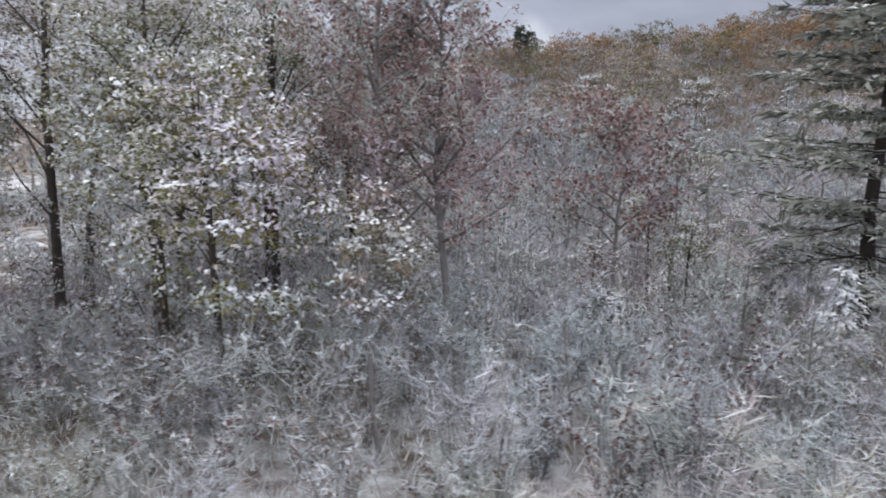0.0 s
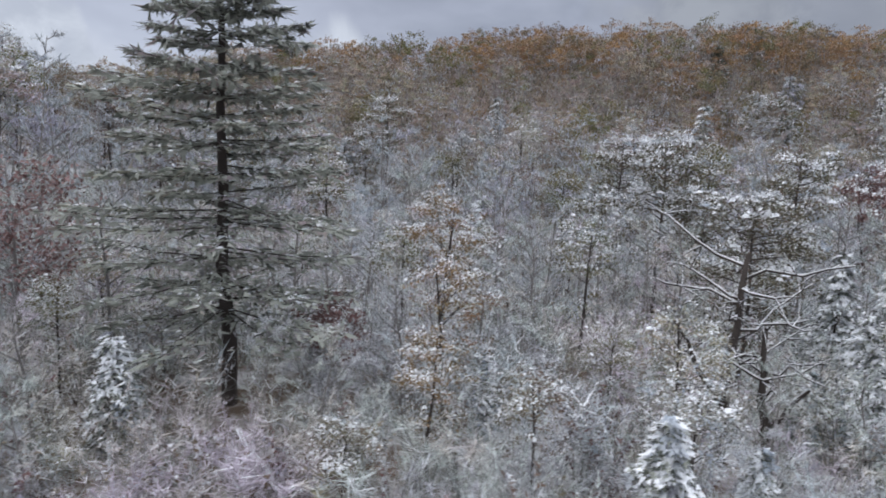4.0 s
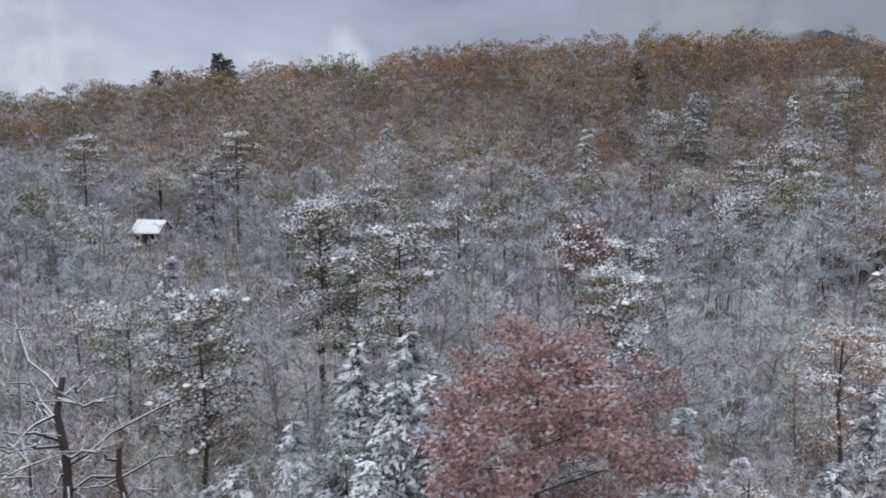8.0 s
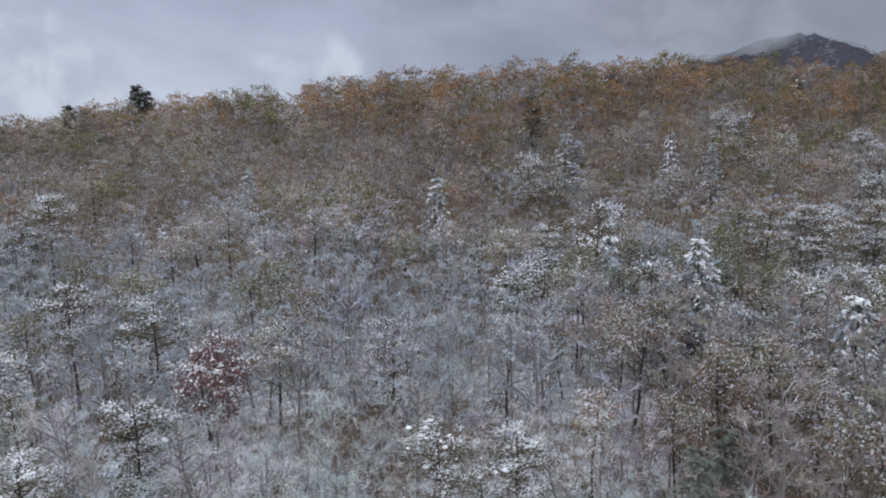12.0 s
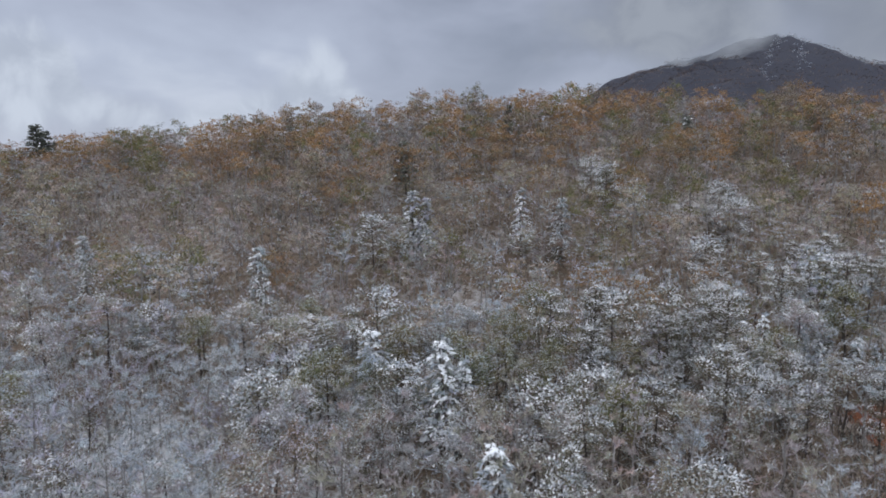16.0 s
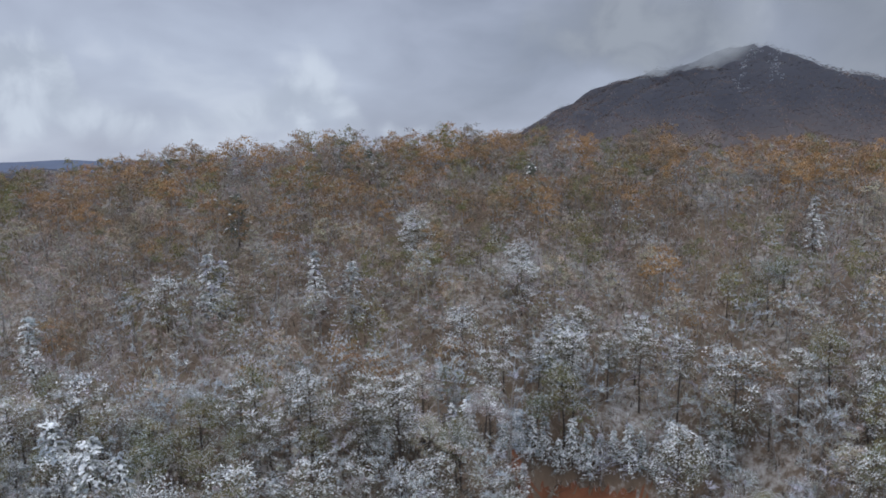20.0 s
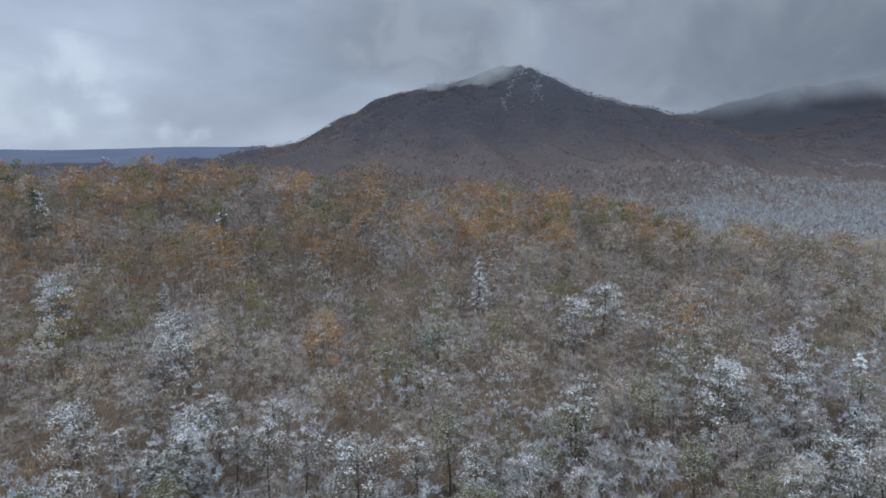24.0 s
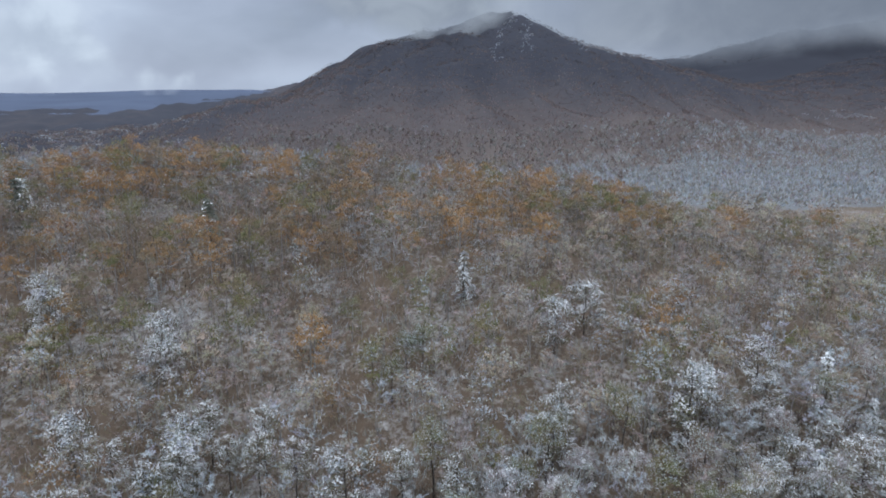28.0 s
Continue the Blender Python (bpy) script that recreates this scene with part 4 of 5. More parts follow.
# ---- thicket, near and middle woods ----
def free(x, y):
    eye_y = np.interp(x, [-60, 0, 60, 120, 200, 400], [-4, -3, 3, 9.5, 19, 19])
    eye_z = np.interp(x, [-40, -20, 0, 45, 80, 120, 190, 400], [15, 17, 20, 31, 44, 56, 76, 80])
    seen = y > eye_y + np.maximum(9, (eye_z - 20) * 1.35)
    clear = (np.hypot(x - 23, y - 24.6) > 6.5) & (np.hypot(x + 24, y - 30.5) > 3.5) & (np.hypot(x - 1.5, y - 26) > 1.4) & ((x < 163) | (x > 194) | (y < 100) | (y > 126.5))
    house = np.hypot(x + 31, y - 106) > 8
    view = x > -64 - (y - 5) * 0.9
    return seen & clear & house & view


def lowered(x, y):
    """Lower growth in front of the cabin and of the clay bank."""
    t = np.clip(((x + 31) * 23 - (y - 104) * 39) / 2050.0, 0, 1)
    cabin = math.hypot(x + 31 - 23 * t, y - 104 + 39 * t) < 8
    bank = 140 < x < 205 and 64 < y < 98
    return 0.6 if cabin else 0.45 if bank else 1.0


def patch(x, y, size, seed):
    return float(waves(np.array(x), np.array(y), size, seed))


spare = []
for x, y in scatter(5, -75, 12, 4, 46, 2.25, free):
    k = R.randint(6)
    if COUNT.get("shrub", 0) < 300 and y < 32:
        wood(NEAR, "shrub", k, x, y, R.uniform(0.7, 1.25) * (0.8 if y < 9 else 1.1))
    else:
        spare.append((k, x, y, R.uniform(0, 6.28), R.uniform(0.8, 1.4)))
for x, y in scatter(6, 12, 70, 22, 62, 3.4, free):
    spare.append((R.randint(6), x, y, R.uniform(0, 6.28), R.uniform(0.8, 1.4)))
LOWSHRUB = [shrub(230 + k, 3.6, 2.0, 0.8, 8, 220, 0.055, [None, iBROWN, None, iTAN, None, None][k]) for k in range(6)]
merged("thicket", [whole(p) for p in LOWSHRUB], spare, "tangled thicket of frosted leafless shrubs", "shrubs")

for x, y in scatter(1, -80, 72, 17, 64, 4.9, free):
    u = R.rand() + 0.18 * patch(x, y, 30, 21)
    if x < 2 and y < 26 and R.rand() < 0.6:
        continue
    kind = "bare_tree" if u < 0.76 else "oak_tree" if u < 0.92 else "pine_tree" if u < 0.95 else "evergreen_tree"
    if x < 4 and kind in ("pine_tree", "evergreen_tree"):
        kind = "bare_tree"
    if 14 < x < 50 and y > 40 and kind == "oak_tree":
        kind = "bare_tree"
    low = 0.5 if y < 34 else 0.8
    wood(NEAR, kind, R.randint(len(NEAR[kind])), x, y, R.uniform(0.75, 1.15) * low)

midrest = []
M_all = [whole(p) for k in ("bare_tree", "oak_tree", "pine_tree", "evergreen_tree") for p in MID[k]]
OFF = {"bare_tree": 0, "oak_tree": 4, "pine_tree": 8, "evergreen_tree": 12}
for x, y in scatter(7, -120, 345, 46, 132, 6.0, free):
    if x < 74 and y < 64:
        continue
    u = R.rand() + 0.22 * patch(x, y, 55, 22) + (0.2 if x > 95 else 0)
    kind = "bare_tree" if u < 0.68 else "oak_tree" if u < 1.0 else "pine_tree" if u < 1.16 else "evergreen_tree"
    k, s = (0, 1, 3)[R.randint(3)] if kind == "bare_tree" and x < 95 else R.randint(len(MID[kind])), R.uniform(0.75, 1.15) * lowered(x, y)
    if x < 66 and y < 118 and kind != "bare_tree" and R.rand() < 0.55:
        kind, k = "bare_tree", (0, 1, 3)[R.randint(3)]
    if 72 < x < 116 and 98 < y < 124 and R.rand() < 0.8:
        # dark oaks behind a row of snowy pines
        kind, k = "oak_tree", (0, 2)[R.randint(2)]
    elif 72 < x < 150 and y < 116 and kind in ("bare_tree", "oak_tree") and (y < 86 or R.rand() < 0.6):
        # a stand that the frost has spared
        kind, k = ("bare_tree", 2 if R.rand() < 0.7 else 1) if R.rand() < 0.8 else ("oak_tree", 0)
    if COUNT.get(kind, 0) < 300:
        wood(MID, kind, k, x, y, s)
    else:
        midrest.append((OFF[kind] + k, x, y, R.uniform(0, 6.28), s))
merged("lower_woods", M_all, midrest, "frosted leafless woods at the foot of the hill", "woods")

# ---- hillside ----
S_bare = [whole(bare_tree(500 + k, 12, 3.9, s, 420, 0.15, limbs=7, frost=(iHOAR, iDUST, iDUST, iHOAR)[k], tight=True)) for k, s in enumerate((0.9, 0.8, 0.6, 0.8))]
S_oak = [whole(leafy_tree(540 + 7 * j + k, (13, 14, 15)[j], 4.3, l, s, 32, 24, 1.15, 0.52, low=0.18, limbs=2, fuzzy=True, bark=iGREY)) for j, s in enumerate((0.5, 0.32, -0.12)) for k, l in enumerate(LEAFS)]
S_pine = [whole(pine_tree(600 + k, 17, 3.3, 0.5, 20, 30, 0.5, lumps=0)) for k in range(3)]
S_fir = [whole(fir_tree(620 + k, 10, 2.6, 0.65, 8, 6, 9, 0.6)) for k in range(2)]
S_all = S_bare + S_oak + S_pine + S_fir
S_all = [softened({"all": p}, 0.5)["all"] for p in S_all]
rows = []
for x, y in scatter(2, -190, 600, 132, 326, 7.0, lambda x, y: (x > -70 - y * 0.7) & (x < 245 + (y - 19) * 1.14) & (y + 42 * smooth((x - 190) / 80) < 308)):
    z = float(ground_z(x, y))
    hi = min(1, max(0, (z - 6) / 36)) * (1 - 0.4 * float(smooth((x - 205) / 90)) * float(smooth((215 - y) / 60)))
    u = R.rand() + 0.25 * patch(x, y, 60, 23) - 0.1
    if u < 0.46 - 0.28 * hi + 0.5 * max(0, patch(x, y, 34, 27) - 0.35):
        k = R.randint(4) if hi < 0.3 else 1 + R.randint(2)
    elif u < 1.04 + 0.06 * hi:
        j = 0 if hi < 0.16 else 1 if hi < 0.5 else 2
        j = min(2, max(0, j + R.randint(-1, 2) * (R.rand() < (0.5 if hi < 0.72 else 0.12))))
        c = R.rand() + 0.45 * patch(x, y, 40, 24)
        leaf = (1 if c < 0.36 else 2 if c < 0.66 else 3 if c < 0.88 else 0 if c < 1.15 else 4) if hi < 0.82 else (0 if c < 0.32 else 4 if c < 0.56 else 3 if c < 0.76 else 1)
        k = 4 + 5 * int(j) + leaf
    elif u < 1.10:
        k = 19 + R.randint(3)
    else:
        k = 22 + R.randint(2)
    rows.append((k, x, y, R.uniform(0, 6.28), R.uniform(0.6, 1.3) * (1.08 if hi > 0.85 and 40 < x < 230 else 1.0)))
merged("hillside_woods", S_all, rows, "autumn woods with frosted lower trees and rusty oaks on the crest", "woods")


def tuft(seed, h, spread, n, m):
    """A far tree: a fuzzy crown of upright sprays on a short stem."""
    c = Grow(seed)
    r = c.r
    d = ball(r, n)
    d[:, 2] = np.abs(d[:, 2])
    P = d * [spread * 0.75, spread * 0.75, h * 0.4] + [0, 0, h * 0.3]
    c.flakes(P, d * [1, 1, 0.6] + [0, 0, 0.7], h * r.uniform(0.14, 0.26, n), spread * r.uniform(0.22, 0.4, n), m if np.isscalar(m) else np.array(m)[r.randint(0, len(m), n)], d + [0, 0, 0.5])
    return c.done()


F_val = [tuft(700 + k, 12, 3.3, 20, [iHOAR, iHOAR, iTWIG, iDUST]) for k in range(4)] + [tuft(710, 13, 3, 34, [iDUST, iHOAR, iTWIG]), tuft(711, 11, 3.3, 26, [iUMBER, iUMBER, iDUST]), tuft(712, 11, 3.3, 26, [iUMBER, iTWIG])]
vrows = [(5 + R.randint(2) if y + 45 * patch(x, y, 90, 77) + R.normal() * 60 > 385 + max(0, x - 290) * 0.62 else 4 if R.rand() < (0.75 if x < 200 + 60 * patch(x, y, 80, 74) else 0.2) else R.randint(4), x, y, R.uniform(0, 6.28), R.uniform(0.7, 1.2)) for x, y in scatter(3, -260, 1020, 325, 640, 7.0, lambda x, y: x < 260 + y * 1.16)]
merged("valley_woods", F_val, vrows, "pale frosted leafless woods of the valley floor", "woods")
F_mt = [tuft(720 + k, 5, 3.4, 11, m) for k, m in enumerate(([iMAUVE], [iMAUVE, iMAUVE, iUMBER], [iMAUVE, iUMBER], [iUMBER], [iUMBER, iUMBER, iDUST], [iHOAR, iHOAR, iDUST]))]
mrows = []
for x, y in scatter(4, -150, 1300, 640, 1010, 5.6):
    z = float(ground_z(x, y)) + 26 * patch(x, y, 60, 71) + R.normal() * 8
    rime = patch(x, y, 46, 75) + 0.5 * patch(x, y, 17, 76)
    k = 5 if z < 28 else 4 if z < 48 else 3 if z < 112 else 2 if z < 135 else R.randint(0, 2)
    if rime > 0.9 and z < 100:
        k = 4
    else:
        # stands of one kind, dark and pale
        q = patch(x, y, 34, 78) + 0.7 * patch(x, y, 15, 79) + R.normal() * 0.15
        k = min(4, k + 1) if q > 0.5 else max(0, k - 1 - (q < -1.0)) if q < -0.4 else k
    s = 0.5 if z > 150 else 1.0
    # frosted ledges run down from the summit
    for top, slant in ((552, 0.35), (566, -0.2), (532, 0.6)):
        if abs(x - top - (y - 910) * slant + 9 * patch(x, y, 40, 72)) < 4 + R.rand() * 6 and 800 < y < 938 and R.rand() < 0.7:
            k, s = 5, 1.0
    mrows.append((k, x, y, R.uniform(0, 6.28), R.uniform(0.8, 1.2) * s))
merged("mountain_woods", F_mt, mrows, "dark bare woods covering the mountain side", "woods")
grows = [(R.randint(3), x, y, R.uniform(0, 6.28), R.uniform(0.9, 1.6)) for x, y in scatter(8, 900, 1900, 900, 1600, 17.0, lambda x, y: (np.abs((x - 1252) * 0.676 + (y - 1475) * 0.737 + 90) < 190))]
merged("range_woods", F_mt, grows, "dark bare woods of the range behind the mountain", "woods")


# ---- undergrowth that hides most of the forest floor ----
def brush(seed, h, spread, n, m, fine=1.0):
    c = Grow(seed)
    r = c.r
    P = np.stack([r.normal(size=n) * spread * 0.45, r.normal(size=n) * spread * 0.45, r.uniform(0.0, 0.5, n) * h], -1)
    D = np.stack([r.normal(size=n) * 0.5, r.normal(size=n) * 0.5, r.uniform(0.3, 1.2, n)], -1)
    c.spikes(P, D, h * r.uniform(0.3, 0.6, n) * (0.5 + 0.5 * fine), spread * r.uniform(0.03, 0.07, n) * fine, np.array(m)[r.randint(0, len(m), n)], np.array([0.0, 0.0, 0.9]))
    return c.done()


# the bark-coloured mix paints in the deep shade between the eastern trees
U_low = [brush(800 + k, 3.0, 2.2, 44, m) for k, m in enumerate(([iFROST, iHOAR, iTWIG], [iHOAR, iHOAR, iFROST, iDUST], [iTWIG, iBARK, iBROWN, iBARK], [iHOAR, iFROST, iDUST]))]
urows = [(R.randint(4) if x < 82 else 2, x, y, R.uniform(0, 6.28), R.uniform(0.7, 1.4)) for x, y in scatter(9, -120, 345, 46, 134, 2.7, free)]
U_near = [brush(840 + k, 1.8, 1.6, 100, m, 0.42) for k, m in enumerate(([iFROST, iFROST, iSNOW, iTWIG], [iFROST, iFROST, iSNOW, iHOAR], [iFROST, iFROST, iDUST], [iFROST, iTAN, iDUST]))]
urows += [(4 + R.randint(4), x, y, R.uniform(0, 6.28), R.uniform(0.7, 1.4)) for x, y in scatter(12, -75, 72, 4, 46, 1.9, free)]
merged("undergrowth", U_low + U_near, urows, "frosted brush below the trees, darkened for the shade in the gaps", "undergrowth")
# bark-dark blades put the shade between hillside crowns into the colour
U_high = [brush(820 + k, 4.0, 3.0, 26, m) for k, m in enumerate(([iHOAR, iDUST, iBARK], [iTWIG, iBROWN, iBARK], [iDUST, iBROWN, iOLIVE], [iTWIG, iBARK, iBROWN]))]
urows = [(R.randint(4), x, y, R.uniform(0, 6.28), R.uniform(0.7, 1.4)) for x, y in scatter(10, -190, 420, 134, 312, 3.8, lambda x, y: (x > -70 - y * 0.7) & (x < 235 + (y - 19) * 1.14))]
merged("hillside_undergrowth", U_high, urows, "brown and grey hillside brush, darkened for the shade between trees", "undergrowth")


# ---- clay bank, snowy clearing, cabin, far ridge ----
def patch_of_ground(name, x0, x1, y0, y1, step, lift, rough, material, label, category, edge):
    """A sheet that follows the ground with a ragged outline and its own unevenness."""
    xs, ys = np.arange(x0, x1 + step, step), np.arange(y0, y1 + step, step)
    X, Y = np.meshgrid(xs, ys)
    X = X + waves(X, Y, 9, 41) * edge
    Y = Y + waves(X, Y, 7, 42) * edge
    Z = ground_z(X, Y) + lift + waves(X, Y, 3.2, 43) * rough + waves(X, Y, 1.3, 44) * rough * 0.5
    rim = np.minimum.reduce([(X - x0), (x1 - X), (Y - y0), (y1 - Y)])
    Z = Z - 0.8 * (1 - smooth(rim / 2.5))
    n = len(xs)
    i = (np.arange(len(ys) - 1)[:, None] * n + np.arange(n - 1)).ravel()
    F = np.stack([i, i + 1, i + n + 1, i + n], -1)
    ob = new(name, mesh_of(name, np.stack([X, Y, Z], -1).reshape(-1, 3), F, None, [material], True))
    return tagged(ob, label, category, kind="structure")


CLAY = mat("red_clay", (0.12, 0.046, 0.024), 0.45, 0.9, 0.5, (0.15, 0.06, 0.032), spread=0.0, bump=0.8)
patch_of_ground("clay_bank", 160, 190, 118.5, 129, 0.8, 0.35, 0.45, CLAY, "bare red clay bank cut into the hillside", "bank", 0.8)
patch_of_ground("snow_clearing", 165, 193, 104, 120, 1.0, 0.35, 0.22, SNOW, "flat clearing under smooth fresh snow", "clearing", 1.2)


def box(bm, x0, x1, y0, y1, z0, z1):
    v = [bm.verts.new((x, y, z)) for z in (z0, z1) for y in (y0, y1) for x in (x0, x1)]
    for f in ((0, 2, 3, 1), (4, 5, 7, 6), (0, 1, 5, 4), (2, 6, 7, 3), (0, 4, 6, 2), (1, 3, 7, 5)):
        bm.faces.new([v[k] for k in f])


def part(name, bm, material, parent, label=""):
    bmesh.ops.recalc_face_normals(bm, faces=bm.faces)
    me = bpy.data.meshes.new(name)
    bm.to_mesh(me); bm.free()
    me.materials.append(material)
    ob = new(name, me)
    ob.parent = parent
    return tagged(ob, label)


def gable(bm, L, W, z0, rise, thick, over):
    """Two roof slopes that meet in a ridge along x."""
    for sgn in (-1, 1):
        y1, z1 = sgn * (W / 2 + over), z0 - over * rise / (W / 2)
        a = [(-L / 2 - over, 0, z0 + rise), (L / 2 + over, 0, z0 + rise), (L / 2 + over, y1, z1), (-L / 2 - over, y1, z1)]
        lo = [bm.verts.new(p) for p in a]
        up = [bm.verts.new((p[0], p[1], p[2] + thick)) for p in a]
        bm.faces.new(lo); bm.faces.new(up)
        for k in range(4):
            bm.faces.new((lo[k], lo[(k + 1) % 4], up[(k + 1) % 4], up[k]))


def cabin(x, y, turn):
    ob = new("cabin")
    tagged(ob, "small grey wooden cabin with a snow-covered gable roof", "house")
    WALL = mat("weathered_boards", (0.20, 0.185, 0.175), 0.3, 0.85, 2, spread=0.0, bump=0.4)
    GLASS = mat("dark_window_glass", (0.03, 0.035, 0.04), 0.2, 0.15, 2, spread=0.0)
    L, W, H, rise = 4.8, 4.2, 2.3, 1.6
    for nm, q in (("wall", (-L / 2, L / 2, -W / 2, -W / 2 + 0.2)), ("wall", (-L / 2, L / 2, W / 2 - 0.2, W / 2)), ("wall", (-L / 2, -L / 2 + 0.2, -W / 2 + 0.2, W / 2 - 0.2)), ("wall", (L / 2 - 0.2, L / 2, -W / 2 + 0.2, W / 2 - 0.2))):
        bm = bmesh.new(); box(bm, *q, -1.0, H); part(nm, bm, WALL, ob)
    for sx in (-1, 1):
        bm = bmesh.new()
        vs = [[bm.verts.new((sx * (L / 2 - d), yy, zz)) for yy, zz in ((-W / 2, H), (W / 2, H), (0, H + rise))] for d in (0.0, 0.2)]
        bm.faces.new(vs[0]); bm.faces.new(vs[1])
        for k in range(3):
            bm.faces.new((vs[0][k], vs[0][(k + 1) % 3], vs[1][(k + 1) % 3], vs[1][k]))
        part("gable_wall", bm, WALL, ob)
    bm = bmesh.new(); gable(bm, L, W, H, rise, 0.16, 0.5); part("roof", bm, BARK, ob)
    bm = bmesh.new(); gable(bm, L - 0.1, W - 0.1, H + 0.17, rise, 0.22, 0.5); part("snow_cover", bm, SNOW, ob, "thick white snow on the roof")
    for wx in (-1.5, 1.4):
        win = new("window"); win.parent = ob
        bm = bmesh.new(); box(bm, wx - 0.5, wx + 0.5, -W / 2 - 0.06, -W / 2 - 0.005, 0.9, 2.0); part("frame", bm, SNOW, win)
        bm = bmesh.new(); box(bm, wx - 0.42, wx + 0.42, -W / 2 - 0.075, -W / 2 - 0.065, 0.98, 1.92); part("pane", bm, GLASS, win)
    bm = bmesh.new(); box(bm, -0.5, 0.4, -W / 2 - 0.07, -W / 2 - 0.005, -0.2, 1.95); part("door", bm, BARK, ob)
    ob.matrix_basis = stand(x, y, turn, 0.95, 0.4)


cabin(-29.5, 105, radians(-12))


def far_ridge():
    """Hills at the horizon; the blue of distance haze is put into their colour."""
    n, k = 160, 6
    xs = np.linspace(-3600, 900, n)
    top = 46 + 12 * waves(xs, 0 * xs, 1200, 51) + 6 * waves(xs, 0 * xs, 320, 52) - 60 * smooth((xs - 450) / 400)
    V, F = [], []
    for j in range(k):
        f = j / (k - 1)
        V.append(np.stack([xs, np.full(n, 1750 + 1700 * f), 4 + (top - 4) * f ** 1.1], -1))
    i = (np.arange(k - 1)[:, None] * n + np.arange(n - 1)).ravel()
    F = np.stack([i, i + 1, i + n + 1, i + n], -1)
    # base colour carries the blue cast of haze, not that of the woods
    HAZE_BLUE = mat("hills_tinted_for_haze", (0.046, 0.062, 0.112), 0.25, 1.0, 0.004, (0.066, 0.084, 0.135), spread=0.0)
    tagged(new("backdrop", mesh_of("backdrop", np.concatenate(V), F, None, [HAZE_BLUE], True)), "wooded hills at the horizon, coloured blue for distance haze", "hills", kind="structure")


far_ridge()


def cloud_sheet(name_of, shape, lo, hi, noise, rag, soft, most, label):
    """Far cloud, part of the sky. shape gives a grid of points and, for each, how deep it lies inside the cloud, in metres."""
    m = bpy.data.materials.new(name_of)
    m.use_nodes = True
    nt = m.node_tree
    nt.nodes.clear()
    N, Lk = nt.nodes.new, nt.links.new
    out, mix, tp, em = N("ShaderNodeOutputMaterial"), N("ShaderNodeMixShader"), N("ShaderNodeBsdfTransparent"), N("ShaderNodeEmission")
    tc, at, no = N("ShaderNodeTexCoord"), N("ShaderNodeAttribute"), N("ShaderNodeTexNoise")
    at.attribute_name = "depth"
    no.inputs["Scale"].default_value, no.inputs["Detail"].default_value, no.inputs["Distortion"].default_value = noise, 5, 0.4
    Lk(tc.outputs["Object"], no.inputs["Vector"])

    def ranged(v, a, b, c, d):
        r = N("ShaderNodeMapRange"); r.interpolation_type = "SMOOTHSTEP"
        for key, q in zip(("From Min", "From Max", "To Min", "To Max"), (a, b, c, d)):
            r.inputs[key].default_value = q
        Lk(v, r.inputs["Value"])
        return r.outputs[0]

    wob = N("ShaderNodeMath"); wob.operation = "MULTIPLY_ADD"; wob.inputs[1].default_value = rag
    Lk(no.outputs["Fac"], wob.inputs[0]); Lk(at.outputs["Fac"], wob.inputs[2])
    Lk(ranged(wob.outputs[0], rag * 0.5 - soft, rag * 0.5 + soft, 0.0, most), mix.inputs[0])
    cm = N("ShaderNodeMix"); cm.data_type = "RGBA"
    cm.inputs["A"].default_value, cm.inputs["B"].default_value = (*lo, 1), (*hi, 1)
    Lk(ranged(no.outputs["Fac"], 0.35, 0.65, 0.0, 1.0), cm.inputs["Factor"]); Lk(cm.outputs["Result"], em.inputs["Color"])
    Lk(tp.outputs[0], mix.inputs[1]); Lk(em.outputs[0], mix.inputs[2]); Lk(mix.outputs[0], out.inputs[0])
    P, depth = shape
    rows, cols = depth.shape
    i = (np.arange(rows - 1)[:, None] * cols + np.arange(cols - 1)).ravel()
    me = mesh_of("backdrop", P.reshape(-1, 3), np.stack([i, i + 1, i + cols + 1, i + cols], -1), None, [m], True)
    me.attributes.new("depth", "FLOAT", "POINT").data.foreach_set("value", depth.astype(np.float32).ravel())
    tagged(new("backdrop", me), label, "cloud", kind="structure")


def curtain(a0, a1, radius, azs, bases, low, high):
    """A curved sheet about the valley that follows a cloud base given by bearing."""
    A, H = np.meshgrid(np.linspace(a0, a1, 120), np.linspace(low, high, 26))
    base = np.interp(A, azs, bases)
    rad, B = radius + 10 * np.sin(A * 0.5), np.radians(A)
    return A, H, np.stack([190 + rad * np.sin(B), 20 + rad * np.cos(B), base + H], -1)


def summit_cloud():
    """Wisps that drift across the western shoulder of the mountain."""
    A, H, P = curtain(-4, 27, 930, [-4, 8, 14, 17, 20, 23, 27], [205, 175, 155, 164, 190, 222, 240], -50, 150)
    return P, np.minimum(np.minimum(np.minimum(H, (A - 3) * 5 - 12), (110 - H) * 0.6), (22 - A) * 10 - 25)


def deck_edge():
    """The underside of the deck behind the mountain; it hides the top of the range."""
    A, H, P = curtain(-14, 68, 1480, [-14, 4, 12, 26, 29, 33, 40, 48, 68], [240, 150, 110, 120, 168, 170, 180, 200, 215], -60, 420)
    return P, np.minimum(np.minimum(H, (A - 7) * 2.2 - 30), (400 - H) * 0.4)


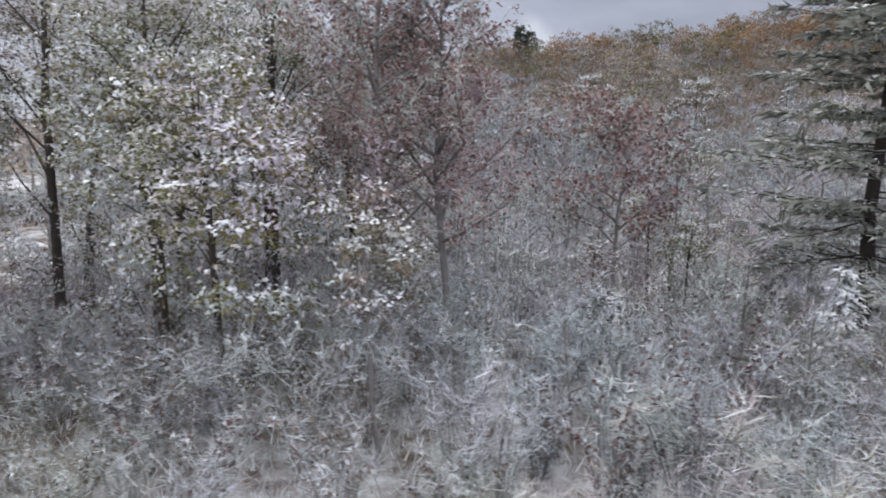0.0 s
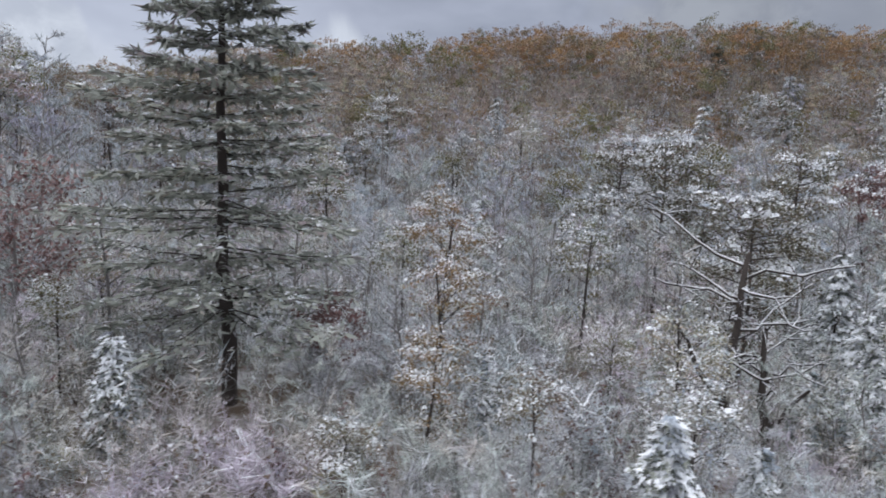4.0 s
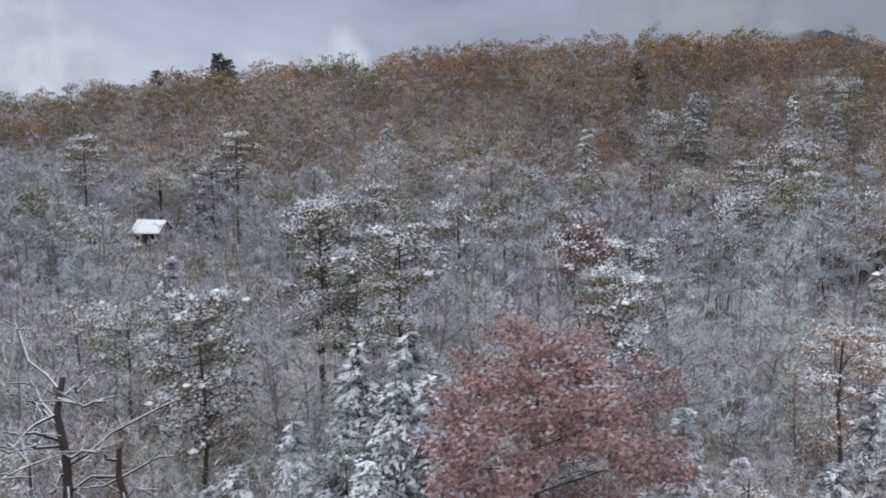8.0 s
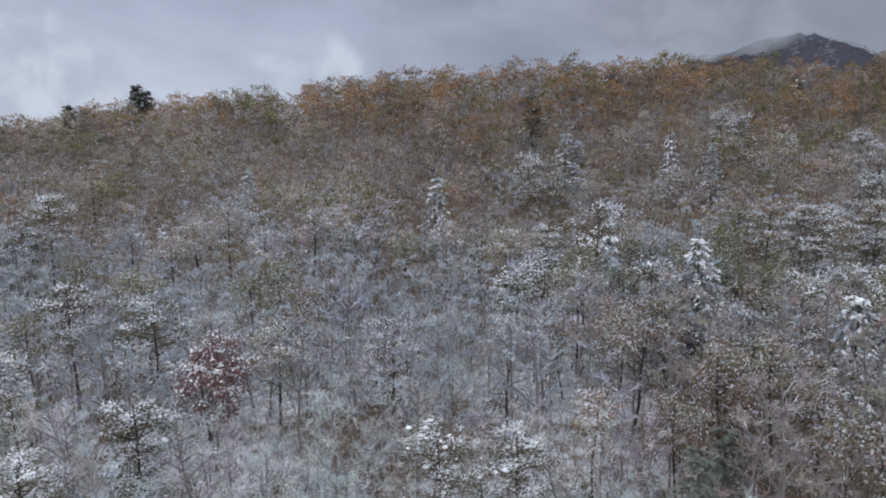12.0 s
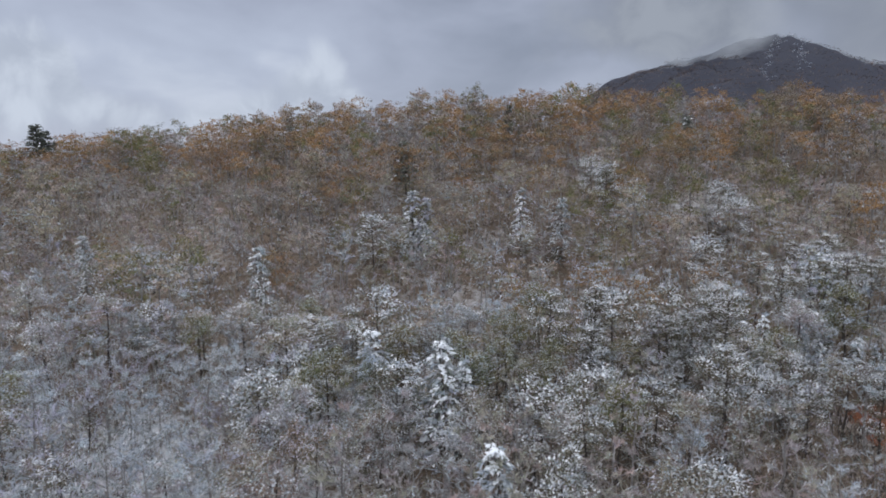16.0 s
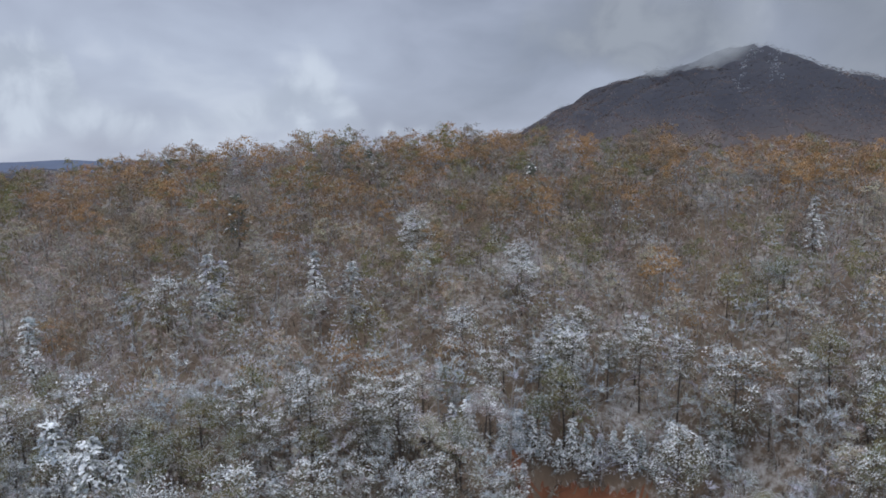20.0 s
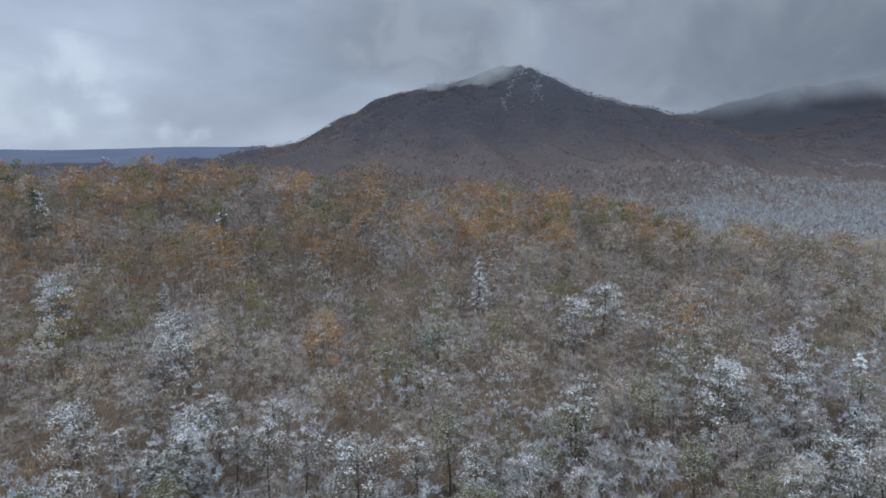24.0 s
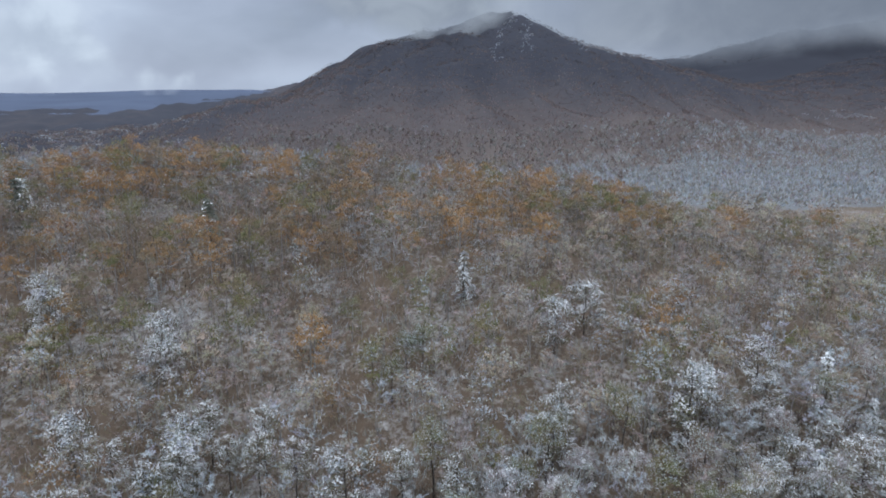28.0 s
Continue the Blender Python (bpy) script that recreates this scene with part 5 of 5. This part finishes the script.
def bright_rifts():
    """Thin bright places in the deck, low in the west."""
    X, Z = np.meshgrid(np.linspace(-1150, 60, 100), np.linspace(70, 420, 40))
    P = np.stack([X, 1410 + 0 * X, Z], -1)
    # a broad rift in the west and a billow beside it
    top = np.interp(X, [-1150, -800, -735, -695, -560, -450, -370, -300, -240, -188, -150, -107, -60], [335, 322, 300, 190, 140, 140, 156, 190, 228, 250, 228, 165, 90])
    return P, np.minimum((top - Z) * 0.8, (Z - 122) * 0.6)


cloud_sheet("low_cloud", summit_cloud(), (0.235, 0.263, 0.322), (0.325, 0.358, 0.42), 0.012, 80, 26, 0.92, "thin grey cloud drifting across the mountain shoulder")
cloud_sheet("cloud_deck_edge", deck_edge(), (0.255, 0.285, 0.35), (0.385, 0.42, 0.49), 0.0045, 90, 40, 0.9, "ragged grey underside of the cloud deck behind the summit")
def dark_deck():
    """The heavy low part of the deck over the eastern range."""
    A, H, P = curtain(16, 68, 1440, [16, 29, 33, 40, 48, 68], [165, 164, 160, 168, 184, 200], -60, 330)
    return P, np.minimum(np.minimum(H, (A - 24) * 2.5 - 20), (300 - H) * 0.35 - 30)


cloud_sheet("heavy_cloud", dark_deck(), (0.145, 0.165, 0.213), (0.24, 0.266, 0.322), 0.0055, 80, 36, 0.88, "heavy dark cloud on the eastern range")
cloud_sheet("bright_cloud", bright_rifts(), (0.43, 0.48, 0.575), (0.62, 0.68, 0.78), 0.0085, 105, 24, 0.72, "bright thin cloud low over the western hills")


def fallen_log(x0, y0, x1, y1, z0, z1, r0, r1, label):
    """A leaning or fallen stem with a ridge of snow along its back."""
    ob = new("fallen_log")
    tagged(ob, label, "log")
    g, w = Grow(int(x0 * 10) % 1000 + 900), Grow(902)
    p = bent(g.r, (0, 0, z0), (x1 - x0, y1 - y0, z1), 7, 0.06)
    p[2:5, 2] += 0.25
    g.limb(p, np.linspace(r0, r1, 7), iBARK, 7)
    w.limb(p + [0, 0, r0 * 0.55], np.linspace(r0 * 0.95, r1 * 1.2, 7), iSNOW, 6)
    for nm, q in (("stem", g.done()), ("snow", w.done())):
        used = int(q[2][0])
        k = new(nm, mesh_of(nm, q[0], q[1], None, [MATS[used]], True))
        k.parent = ob
    ob.matrix_basis = Matrix.Translation((x0, y0, float(ground_z(x0, y0))))


fallen_log(-17.6, 18.2, -20.8, 21.0, 0.0, 3.4, 0.15, 0.08, "leaning snow-covered stem in the thicket")
fallen_log(-8.5, 18.0, -12.4, 19.6, 0.1, 1.2, 0.20, 0.14, "fallen dark log with snow along its back")
fallen_log(-24.5, 15.5, -28.0, 14.2, 0.1, 0.9, 0.15, 0.10, "fallen dark log with snow along its back")
